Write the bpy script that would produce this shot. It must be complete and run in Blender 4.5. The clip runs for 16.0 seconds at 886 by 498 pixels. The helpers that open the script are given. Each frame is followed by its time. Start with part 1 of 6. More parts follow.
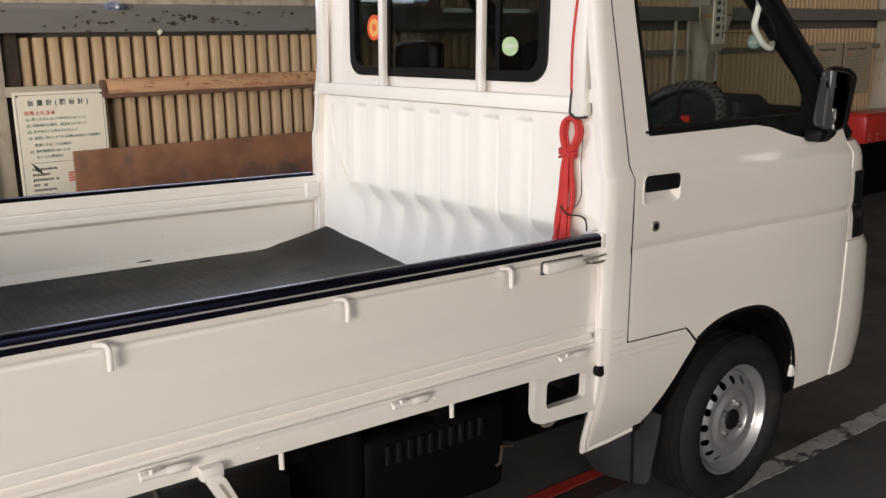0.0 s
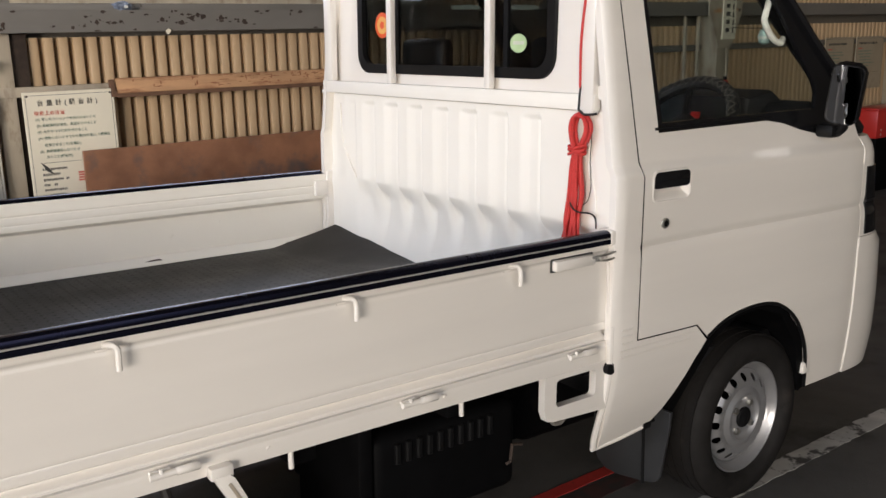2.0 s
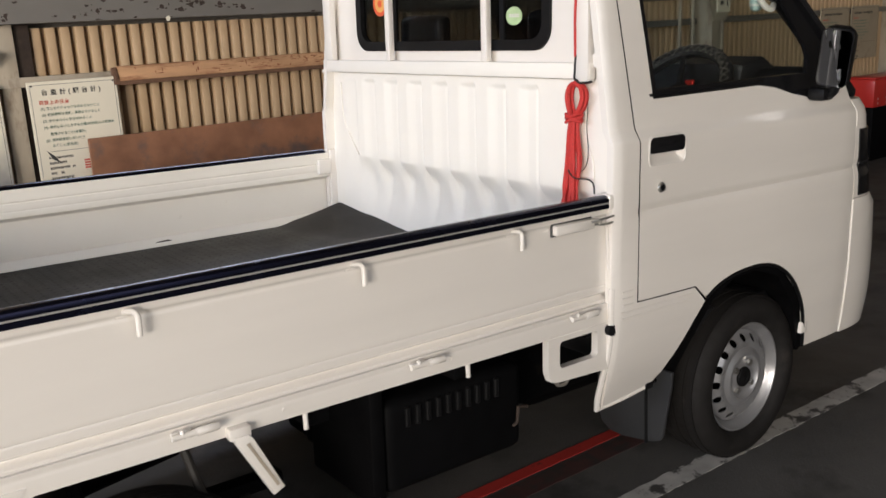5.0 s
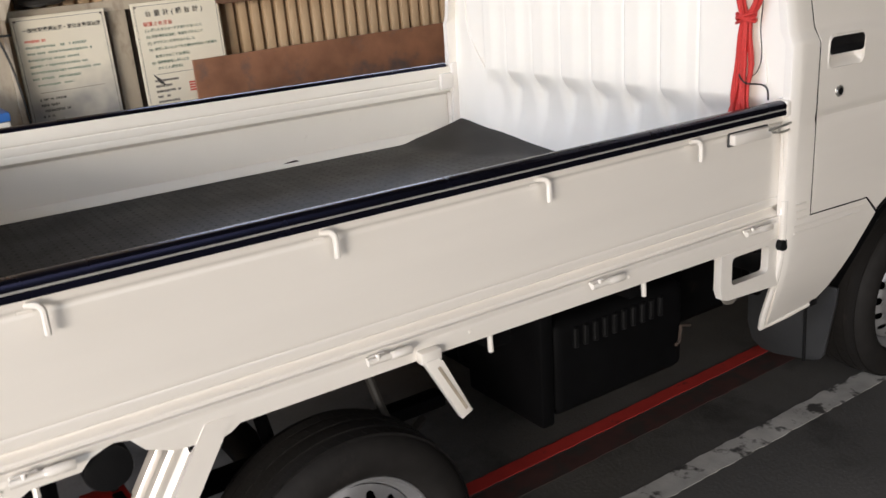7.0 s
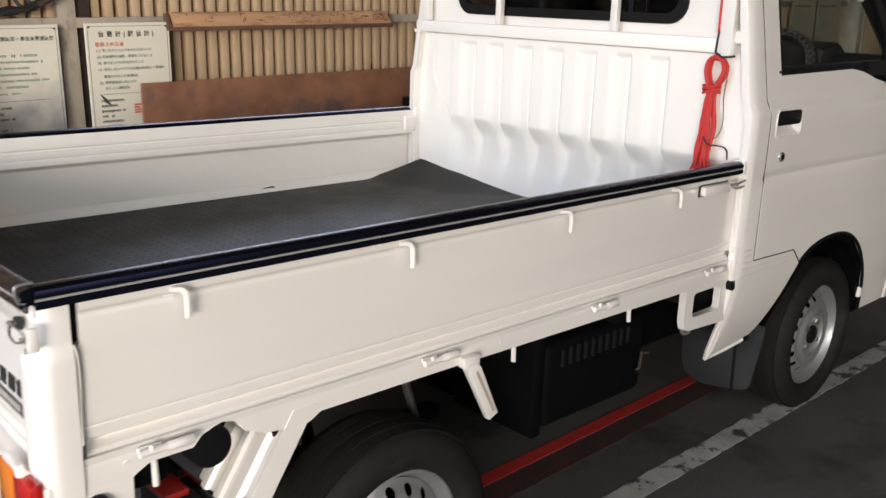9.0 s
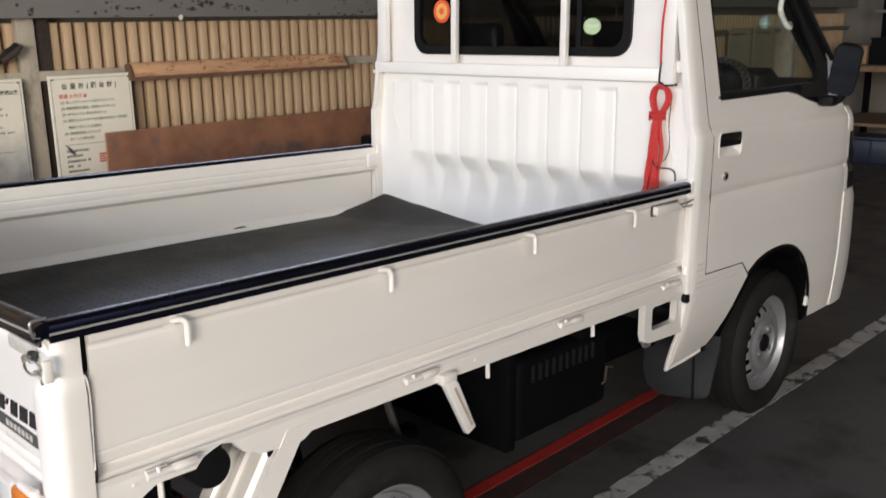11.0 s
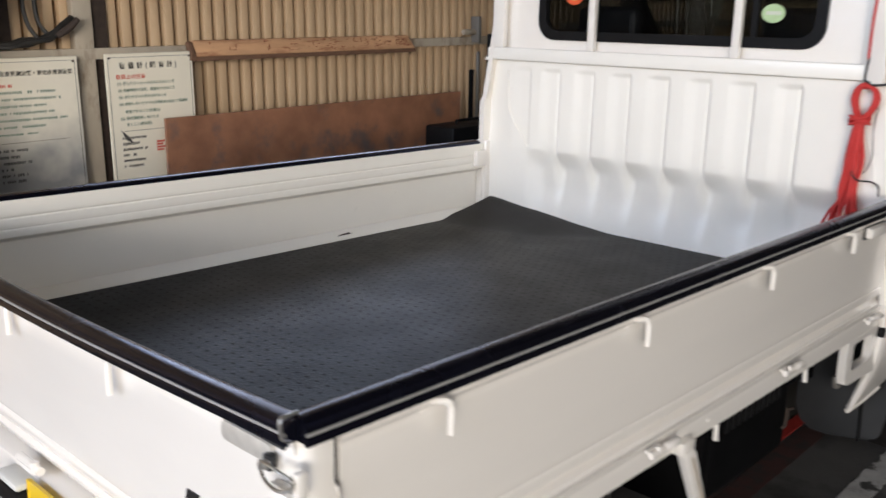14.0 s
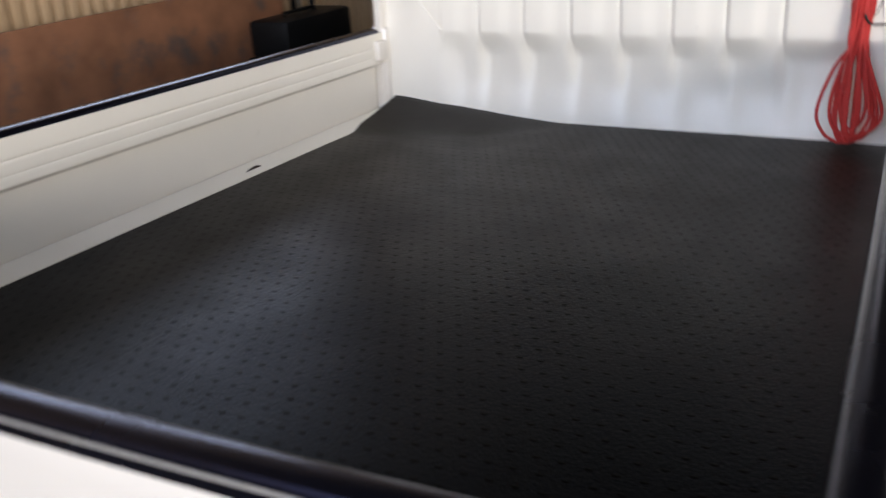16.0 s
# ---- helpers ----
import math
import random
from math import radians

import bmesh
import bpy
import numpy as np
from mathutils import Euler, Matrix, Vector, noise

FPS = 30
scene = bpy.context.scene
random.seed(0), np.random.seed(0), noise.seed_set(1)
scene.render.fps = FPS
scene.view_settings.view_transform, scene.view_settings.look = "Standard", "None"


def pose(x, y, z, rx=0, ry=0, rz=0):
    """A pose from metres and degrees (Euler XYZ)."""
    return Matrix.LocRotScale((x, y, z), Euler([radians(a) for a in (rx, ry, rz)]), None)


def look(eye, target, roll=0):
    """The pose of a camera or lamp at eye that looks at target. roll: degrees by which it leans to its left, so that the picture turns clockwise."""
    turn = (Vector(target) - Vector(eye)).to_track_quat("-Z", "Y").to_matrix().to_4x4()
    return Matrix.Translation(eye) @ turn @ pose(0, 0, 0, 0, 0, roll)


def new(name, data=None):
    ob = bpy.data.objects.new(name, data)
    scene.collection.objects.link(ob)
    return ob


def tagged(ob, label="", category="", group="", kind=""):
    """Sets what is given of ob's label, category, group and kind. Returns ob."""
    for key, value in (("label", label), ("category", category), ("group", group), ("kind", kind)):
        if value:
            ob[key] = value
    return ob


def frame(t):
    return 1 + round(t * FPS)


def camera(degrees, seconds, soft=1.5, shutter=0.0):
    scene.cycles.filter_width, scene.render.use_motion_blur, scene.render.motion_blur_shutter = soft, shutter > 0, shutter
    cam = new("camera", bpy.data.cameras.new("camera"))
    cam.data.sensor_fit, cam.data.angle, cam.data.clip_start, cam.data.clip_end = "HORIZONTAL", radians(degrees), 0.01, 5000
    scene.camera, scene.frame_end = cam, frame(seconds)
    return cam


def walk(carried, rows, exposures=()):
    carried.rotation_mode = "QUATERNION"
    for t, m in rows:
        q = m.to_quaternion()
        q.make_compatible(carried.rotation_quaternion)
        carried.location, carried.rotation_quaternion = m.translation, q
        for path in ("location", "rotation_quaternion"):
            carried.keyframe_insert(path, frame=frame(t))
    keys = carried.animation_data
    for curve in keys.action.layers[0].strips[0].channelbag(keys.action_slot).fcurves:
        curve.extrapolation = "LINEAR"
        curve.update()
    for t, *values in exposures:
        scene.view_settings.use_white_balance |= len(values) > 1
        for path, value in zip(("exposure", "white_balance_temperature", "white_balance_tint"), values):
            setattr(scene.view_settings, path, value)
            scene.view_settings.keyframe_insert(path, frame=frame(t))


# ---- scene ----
cam = camera(52.0, 16.0, shutter=0.9)
PATH = [
    (0, (0.252, -1.521, 1.4), (1.455, 0.018, 0.972), 0.3),
    (0.5, (0.255, -1.519, 1.401), (1.453, 0.023, 0.969), 0.3),
    (1, (0.258, -1.519, 1.399), (1.452, 0.026, 0.964), 0.2),
    (1.5, (0.259, -1.515, 1.401), (1.451, 0.03, 0.963), 0.0),
    (2, (0.258, -1.517, 1.401), (1.443, 0.034, 0.967), -0.1),
    (2.5, (0.257, -1.521, 1.401), (1.443, 0.031, 0.968), -0.2),
    (3, (0.252, -1.512, 1.4), (1.434, 0.041, 0.962), 0.1),
    (3.5, (0.247, -1.506, 1.4), (1.425, 0.049, 0.959), 0.3),
    (5.8, (0.122, -1.599, 1.363), (1.298, -0.054, 0.884), -2.5),
    (6, (0.054, -1.55, 1.379), (1.229, -0.009, 0.883), -2.0),
    (6.5, (-0.013, -1.465, 1.36), (1.136, 0.081, 0.823), -0.5),
    (7, (0.052, -1.344, 1.353), (1.094, 0.243, 0.724), -3.9),
    (7.5, (-0.023, -1.305, 1.366), (1.189, 0.187, 0.813), -1.8),
    (8, (-0.21, -1.254, 1.365), (1.098, 0.169, 0.851), 1.7),
    (8.2, (-0.254, -1.256, 1.365), (1.053, 0.164, 0.837), 2.4),
    (10.3, (-0.536, -1.327, 1.357), (0.831, 0.04, 0.84), 0.8),
    (10.5, (-0.533, -1.334, 1.358), (0.843, 0.028, 0.859), 0.7),
    (11, (-0.522, -1.348, 1.37), (0.88, 0.006, 0.92), 0.0),
    (11.5, (-0.553, -1.311, 1.374), (0.864, 0.038, 0.955), 0.7),
    (12, (-0.556, -1.245, 1.367), (0.826, 0.133, 0.932), 0.8),
    (12.5, (-0.471, -1.205, 1.373), (0.766, 0.303, 0.93), -1.8),
    (13, (-0.435, -1.132, 1.379), (0.844, 0.348, 0.96), -3.0),
    (13.5, (-0.51, -0.891, 1.371), (0.901, 0.447, 0.903), 0.1),
    (14, (-0.55, -0.721, 1.369), (0.868, 0.602, 0.882), 1.4),
    (14.5, (-0.437, -0.566, 1.347), (0.951, 0.756, 0.778), -2.2),
    (15, (-0.457, -0.346, 1.337), (1.045, 0.833, 0.742), -0.5),
    (15.5, (-0.497, -0.121, 1.319), (1.115, 0.859, 0.655), 1.8),
    (16, (-0.416, 0.013, 1.296), (1.238, 0.881, 0.581), -2.8),
]
walk(cam, [(t, look(eye, target, roll)) for t, eye, target, roll in PATH], [(0, 0.0, 6530, 13), (3.7, 0.0, 6530, 13), (6.0, 0.1, 6450, 13), (8.2, 0.12, 6400, 13), (10.5, 0.06, 6290, 12), (11.5, -0.06, 6300, 13), (13.5, -0.10, 6240, 12), (16.0, -0.12, 6300, 13)])

# The truck's own frame is the world: x forward along the truck, near gate at y = 0, far gate at y = 1.47, floor at about z = 0.

# ---- light ----
world = bpy.data.worlds.new("world")
scene.world = world
world.use_nodes = True
wn = world.node_tree.nodes
sky = wn.new("ShaderNodeTexSky")
sky.sky_type, sky.sun_disc = "NISHITA", False
sky.sun_elevation, sky.sun_rotation = radians(38), radians(-60)
world.node_tree.links.new(sky.outputs["Color"], wn["Background"].inputs["Color"])
wn["Background"].inputs["Strength"].default_value = 0.10


def area_lamp(name, eye, target, width, height, watts, colour):
    data = bpy.data.lights.new(name, "AREA")
    data.shape, data.size, data.size_y, data.energy, data.color = "RECTANGLE", width, height, watts, colour
    ob = new(name, data)
    ob.matrix_world = look(eye, target)
    return ob


sun_data = bpy.data.lights.new("sun", "SUN")
sun_data.energy, sun_data.angle, sun_data.color = 2.0, radians(0.6), (1.0, 0.93, 0.82)
new("sun", sun_data).matrix_world = look((-6, -8, 9), (0, 0, 0))
# daylight in the open rear gate of the garage and in the high window
area_lamp("rear_doorway_light", (-6.4, 0.4, 3.3), (1.0, 0.9, 0.8), 5.0, 2.4, 310, (0.87, 0.97, 1.15))
area_lamp("yard_light", (-8.7, -8.4, 1.95), (1.2, 0.8, 0.9), 6.0, 2.8, 1850, (1.0, 0.925, 0.81))
# added fill lamp at an unseen side opening
area_lamp("side_fill_light", (0.2, -5.2, 3.05), (0.9, 0.9, 0.8), 5.0, 2.0, 58, (1.0, 0.90, 0.76))
area_lamp("window_light", (2.4, 2.80, 2.0), (2.2, 0, 1.4), 2.0, 0.7, 10, (0.93, 0.96, 1.0))

# ---- materials ----


def material(name, colour, rough=0.5, metal=0.0, grain=0.0, scale=20.0, stain=None, stain_amount=0.0, stain_scale=3.0, bump=0.0, bump_scale=80.0,
             coat=0.0, per_object=0.0, stretch=(1, 1, 1), stain_sharp=0.12, rough_vary=0.0, spec=0.5, gradient=None, tint=(1, 1, 1), coat_ior=1.5, coat_rough=0.12):
    m = bpy.data.materials.new(name)
    m.use_nodes = True
    t = m.node_tree
    n, link = t.nodes, t.links.new
    b = n["Principled BSDF"]
    b.inputs["Roughness"].default_value, b.inputs["Metallic"].default_value = rough, metal
    b.inputs["Specular IOR Level"].default_value = spec
    b.inputs["Specular Tint"].default_value = (*tint, 1)
    b.inputs["Coat Weight"].default_value, b.inputs["Coat Roughness"].default_value = coat, coat_rough
    b.inputs["Coat IOR"].default_value = coat_ior
    co = n.new("ShaderNodeTexCoord")
    mp = n.new("ShaderNodeMapping")
    mp.inputs["Scale"].default_value = stretch
    link(co.outputs["Object"], mp.inputs["Vector"])

    def tex(s, detail, rgh=0.55):
        x = n.new("ShaderNodeTexNoise")
        x.inputs["Scale"].default_value, x.inputs["Detail"].default_value, x.inputs["Roughness"].default_value = s, detail, rgh
        link(mp.outputs["Vector"], x.inputs["Vector"])
        return x

    def mixed(fac, a, c, how="MIX"):
        x = n.new("ShaderNodeMix")
        x.data_type, x.blend_type = "RGBA", how
        for socket, value in ((0, fac), (6, a), (7, c)):
            if hasattr(value, "is_linked"):
                link(value, x.inputs[socket])
            else:
                x.inputs[socket].default_value = value
        return x.outputs[2]

    def ramp(src, lo, hi, a=0.0, c=1.0):
        x = n.new("ShaderNodeMapRange")
        for socket, value in zip((1, 2, 3, 4), (lo, hi, a, c)):
            x.inputs[socket].default_value = value
        link(src, x.inputs[0])
        return x.outputs[0]

    out = (*colour, 1)
    if grain:
        dark = tuple(c * (1 - grain) for c in colour) + (1,)
        light = tuple(min(1, c * (1 + grain)) for c in colour) + (1,)
        out = mixed(ramp(tex(scale, 5).outputs["Fac"], 0.2, 0.8), dark, light)
    if stain:
        out = mixed(ramp(tex(stain_scale, 6, 0.62).outputs["Fac"], 0.62 - stain_amount, 0.62 - stain_amount + stain_sharp), out, (*stain, 1))
    # colour shifts along one axis, with a wavy border
    if gradient:
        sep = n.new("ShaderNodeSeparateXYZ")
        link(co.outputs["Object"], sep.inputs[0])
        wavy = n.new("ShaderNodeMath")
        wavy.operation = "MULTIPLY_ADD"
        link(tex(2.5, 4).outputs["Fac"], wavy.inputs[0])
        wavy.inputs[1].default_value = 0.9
        link(sep.outputs[gradient[3] if len(gradient) > 3 else 0], wavy.inputs[2])
        out = mixed(ramp(wavy.outputs[0], gradient[0], gradient[1]), out, (*gradient[2], 1))
    if per_object:
        info = n.new("ShaderNodeObjectInfo")
        out = mixed(ramp(info.outputs["Random"], 0, 1, 0, per_object), out, (0.02, 0.02, 0.02, 1))
    if hasattr(out, "is_linked"):
        link(out, b.inputs["Base Color"])
    else:
        b.inputs["Base Color"].default_value = out
    if rough_vary:
        link(ramp(tex(6, 6).outputs["Fac"], 0.2, 0.8, max(0.02, rough - rough_vary), min(1, rough + rough_vary)), b.inputs["Roughness"])
    if bump:
        bp = n.new("ShaderNodeBump")
        bp.inputs["Strength"].default_value, bp.inputs["Distance"].default_value = bump, 0.004
        link(tex(bump_scale, 4).outputs["Fac"], bp.inputs["Height"])
        link(bp.outputs["Normal"], b.inputs["Normal"])
    return m


def glass(name, colour, rough=0.02):
    m = bpy.data.materials.new(name)
    m.use_nodes = True
    b = m.node_tree.nodes["Principled BSDF"]
    b.inputs["Base Color"].default_value = (*colour, 1)
    b.inputs["Roughness"].default_value, b.inputs["Transmission Weight"].default_value, b.inputs["IOR"].default_value = rough, 1.0, 1.12
    return m


PAINT = material("white_paint", (0.815, 0.773, 0.717), 0.34, grain=0.05, scale=3.0, stretch=(0.3, 0.8, 2.6), coat=1.0, coat_ior=1.7, coat_rough=0.20, rough_vary=0.08, bump=0.015, bump_scale=25)
BED = material("worn_bed_paint", (0.85, 0.815, 0.745), 0.42, grain=0.03, scale=4, stain=(0.50, 0.46, 0.39), stain_amount=-0.085, stain_scale=14, stain_sharp=0.25, coat=0.2, bump=0.03, bump_scale=30, rough_vary=0.1)
# blue of the reflected sky is put into the base and specular tint
TRIM = material("black_rubber_trim", (0.0028, 0.0028, 0.0046), 0.25, grain=0.3, scale=60, rough_vary=0.10, spec=0.42, tint=(0.44, 0.48, 1.0))
TRIM_LINE = material("grey_trim_insert", (0.30, 0.29, 0.28), 0.35, grain=0.1, scale=40)
TYRE = material("tyre_rubber", (0.0125, 0.0113, 0.0107), 0.72, grain=0.35, scale=25, stain=(0.026, 0.0225, 0.0205), stain_amount=0.03, stain_scale=8, bump=0.15, bump_scale=120, spec=0.2)
FLAP_AND_SHADE = material("dusty_rubber_and_shade", (0.030, 0.031, 0.033), 0.42, grain=0.2, scale=14)
BLACK = material("black_plastic", (0.0075, 0.0075, 0.008), 0.42, grain=0.25, scale=30, rough_vary=0.1, spec=0.12)
GLOSS_BLACK = material("gloss_black", (0.008, 0.008, 0.009), 0.15)
CHASSIS = material("black_chassis_paint", (0.0032, 0.0032, 0.0036), 0.6, grain=0.4, scale=14, stain=(0.009, 0.0075, 0.0065), stain_amount=0.0, stain_scale=12, spec=0.06)
SILVER = material("silver_wheel_paint", (0.36, 0.36, 0.37), 0.33, 0.6, grain=0.08, scale=20, stain=(0.28, 0.25, 0.22), stain_amount=-0.06, stain_scale=30, rough_vary=0.1)
STEEL = material("bare_steel", (0.48, 0.47, 0.44), 0.32, 0.9, grain=0.15, scale=60, rough_vary=0.12)
ZINC = material("dull_zinc", (0.58, 0.55, 0.50), 0.45, 0.35, grain=0.12, scale=60)
# base darkened to dim reflections and the glint thrown on the door
MIRROR = material("mirror_glass", (0.15, 0.155, 0.165), 0.015, 1.0)
# bluish daylight sheen is put into the specular tint
MAT = material("rubber_mat", (0.0022, 0.0024, 0.0040), 0.36, grain=0.35, scale=7, stain=(0.0060, 0.0056, 0.0052), stain_amount=0.03, stain_scale=3.5, stain_sharp=0.3, bump=0.16, bump_scale=140, rough_vary=0.08, spec=0.060, tint=(0.56, 0.70, 1.0), gradient=(0.9, 2.2, (0.0230, 0.0205, 0.0180)))
# mat and studs both turn paler and browner towards the cab
DIMPLE = material("mat_dimple", (0.0024, 0.0024, 0.0030), 0.42, grain=0.2, scale=40, spec=0.036, gradient=(0.9, 2.2, (0.0210, 0.0187, 0.0164)))
ROPE = material("red_rope", (0.52, 0.030, 0.025), 0.6, grain=0.3, scale=220, bump=0.5, bump_scale=400)
CORD = material("black_cord", (0.012, 0.012, 0.012), 0.6, grain=0.2, scale=100)
FLOOR = material("dark_oiled_concrete", (0.080, 0.076, 0.072), 0.66, grain=0.25, scale=2.2, stain=(0.016, 0.015, 0.0145), stain_amount=0.10, stain_scale=2.6, stain_sharp=0.22, bump=0.35, bump_scale=90, rough_vary=0.15, spec=0.25)
GROUND = material("outside_asphalt", (0.10, 0.098, 0.094), 0.85, grain=0.3, scale=3, bump=0.3, bump_scale=60)
WHITE_LINE = material("worn_white_floor_paint", (0.40, 0.385, 0.36), 0.7, grain=0.35, scale=9, stain=(0.050, 0.047, 0.044), stain_amount=0.092, stain_scale=12, stain_sharp=0.07, bump=0.2, bump_scale=90)
RED_LINE = material("red_floor_paint", (0.40, 0.030, 0.024), 0.6, grain=0.2, scale=14, stain=(0.07, 0.02, 0.018), stain_amount=0.02, stain_scale=18, stain_sharp=0.1)
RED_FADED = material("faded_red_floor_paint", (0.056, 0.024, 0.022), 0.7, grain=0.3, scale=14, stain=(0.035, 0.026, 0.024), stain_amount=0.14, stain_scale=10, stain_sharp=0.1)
CREAM = material("cream_corrugated_sheet", (0.50, 0.352, 0.212), 0.62, grain=0.14, scale=5, stain=(0.22, 0.16, 0.10), stain_amount=0.02, stain_scale=5, stain_sharp=0.25, stretch=(1, 1, 0.35), bump=0.05)
GREY_STEEL = material("grey_painted_steel", (0.158, 0.146, 0.130), 0.55, grain=0.12, scale=7, stain=(0.045, 0.030, 0.022), stain_amount=-0.055, stain_scale=11, stain_sharp=0.02, bump=0.08, bump_scale=30, stretch=(0.7, 1, 1.3))
PALE_STEEL = material("pale_painted_steel", (0.40, 0.345, 0.270), 0.62, grain=0.26, scale=5, stain=(0.15, 0.098, 0.058), stain_amount=0.095, stain_scale=7, stain_sharp=0.20, bump=0.12, bump_scale=40, stretch=(1.4, 1, 0.55))
RUSTY = material("rusty_orange_paint", (0.50, 0.285, 0.150), 0.75, grain=0.45, scale=6, stain=(0.25, 0.095, 0.045), stain_amount=0.125, stain_scale=14, stain_sharp=0.22, bump=0.3, bump_scale=60, stretch=(0.35, 1.4, 1.8))
RUST_FLAKE = material("dark_red_rust_flake", (0.22, 0.072, 0.034), 0.85, grain=0.4, scale=60)
RUST_EDGE = material("brown_rusted_edge", (0.135, 0.070, 0.040), 0.8, grain=0.35, scale=20)
RUST_BOARD = material("rusted_steel_plate", (0.285, 0.130, 0.070), 0.52, grain=0.6, scale=4.5, stain=(0.125, 0.098, 0.090), stain_amount=0.10, stain_scale=5.0, stain_sharp=0.16, bump=0.15, bump_scale=50, rough_vary=0.12)
RUST_AND_SHADE = material("flaked_rust_and_shade", (0.040, 0.026, 0.019), 0.8, grain=0.4, scale=40)
SIGN = material("cream_sign_board", (0.75, 0.69, 0.555), 0.55, grain=0.05, scale=6, stain=(0.30, 0.28, 0.23), stain_amount=-0.02, stain_scale=5, stain_sharp=0.3, rough_vary=0.1)
SIGN_OLD = material("yellowed_sign_board", (0.36, 0.30, 0.215), 0.6, grain=0.12, scale=6, stain=(0.16, 0.125, 0.09), stain_amount=0.02, stain_scale=6, stain_sharp=0.3)
SIGN_SMOKED = material("smoked_sign_board", (0.72, 0.665, 0.54), 0.55, grain=0.06, scale=6, stain=(0.26, 0.25, 0.23), stain_amount=0.02, stain_scale=4, stain_sharp=0.35, rough_vary=0.1, gradient=(1.50, 1.20, (0.20, 0.20, 0.20), 2))
INK = material("black_ink", (0.05, 0.048, 0.045), 0.7)
GREEN_INK = material("faded_green_ink", (0.16, 0.22, 0.17), 0.7)
RED_INK = material("red_ink", (0.55, 0.10, 0.07), 0.7)
DARK_WALL = material("dark_inner_wall", (0.16, 0.14, 0.115), 0.75, grain=0.2, scale=2, stain=(0.07, 0.06, 0.05), stain_amount=0.05, stain_scale=2, stain_sharp=0.3)
CEILING = material("sooty_ceiling_sheet", (0.10, 0.095, 0.088), 0.8, grain=0.2, scale=2)
PALE_WALL = material("cream_plaster", (0.36, 0.31, 0.24), 0.75, grain=0.1, scale=2, stain=(0.2, 0.16, 0.12), stain_amount=0.0, stain_scale=1.5, stain_sharp=0.3)
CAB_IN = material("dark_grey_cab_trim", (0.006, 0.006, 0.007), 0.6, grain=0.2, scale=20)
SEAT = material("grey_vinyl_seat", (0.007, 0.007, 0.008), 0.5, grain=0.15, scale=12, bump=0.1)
PANE = glass("clear_cab_glass", (0.73, 0.77, 0.75))
TINTED = glass("tinted_rear_glass", (0.14, 0.15, 0.155))
LAMP_RED = material("red_lamp_lens", (0.42, 0.012, 0.010), 0.12, coat=0.6)
LAMP_AMBER = material("amber_lamp_lens", (0.60, 0.17, 0.02), 0.12, coat=0.6)
LAMP_CLEAR = material("clear_lamp_lens", (0.55, 0.55, 0.52), 0.1, coat=0.6)
YELLOW = material("yellow_plate", (0.72, 0.48, 0.02), 0.45, grain=0.04, scale=20)
ORANGE_RED = material("orange_red_sticker", (0.68, 0.09, 0.02), 0.5)
STICKER_Y = material("pale_orange_sticker", (0.75, 0.38, 0.10), 0.5)
STICKER_G = material("pale_green_sticker", (0.42, 0.56, 0.30), 0.5, grain=0.1, scale=60)
BLUE = material("blue_plastic", (0.03, 0.13, 0.42), 0.4, grain=0.1)
NAVY = material("navy_plastic", (0.016, 0.021, 0.040), 0.4, grain=0.2)
PACKET = material("dull_blue_wrapper", (0.14, 0.165, 0.215), 0.45, grain=0.4, scale=40)
TEAL = material("teal_ornament", (0.30, 0.42, 0.40), 0.4, grain=0.5, scale=60)
WHITE_PLASTIC = material("white_plastic", (0.62, 0.61, 0.57), 0.4, grain=0.08, scale=14, stain=(0.35, 0.31, 0.25), stain_amount=-0.03, stain_scale=12)
RED_PAINT = material("red_tool_paint", (0.50, 0.028, 0.022), 0.35, grain=0.1, scale=10, coat=0.3)
CARD = material("brown_cardboard", (0.30, 0.19, 0.10), 0.8, grain=0.12, scale=12)
HOSE = material("black_hose", (0.02, 0.018, 0.016), 0.55, grain=0.3, scale=30)
FLOOR_WOOD = material("shelf_wood", (0.20, 0.13, 0.075), 0.7, grain=0.25, scale=8, stretch=(0.3, 3, 3))
SKY_PANE = bpy.data.materials.new("frosted_window_daylight")
SKY_PANE.use_nodes = True
SKY_PANE.node_tree.nodes["Principled BSDF"].inputs["Emission Color"].default_value = (0.52, 0.68, 1.0, 1)
SKY_PANE.node_tree.nodes["Principled BSDF"].inputs["Emission Strength"].default_value = 2.4
SKY_PANE.node_tree.nodes["Principled BSDF"].inputs["Base Color"].default_value = (0.7, 0.72, 0.75, 1)

# ---- building blocks ----


def finish(name, bm, mat, smooth=35):
    bmesh.ops.recalc_face_normals(bm, faces=bm.faces)
    me = bpy.data.meshes.new(name)
    bm.to_mesh(me)
    bm.free()
    me.materials.append(mat)
    if smooth:
        me.shade_smooth()
        me.set_sharp_from_angle(angle=radians(smooth))
    return me


def part(name, bm, mat, parent, label="", smooth=35):
    ob = new(name, finish(name, bm, mat, smooth))
    return under(ob, parent, label)


def under(ob, parent, label=""):
    """Hang an object under a thing or a part; a piece of a sub-part becomes its neighbour, so that nothing lies deeper than that."""
    ob.parent = parent
    if parent.parent and parent.parent.parent:
        ob.parent = parent.parent
        ob.matrix_basis = parent.matrix_basis.copy()
    if label:
        tagged(ob, label)
    return ob


def thing(name, label, category, m=None, group="", kind=""):
    ob = new(name)
    ob.empty_display_size = 0.1
    if m is not None:
        ob.matrix_world = m
    return tagged(ob, label, category, group, kind)


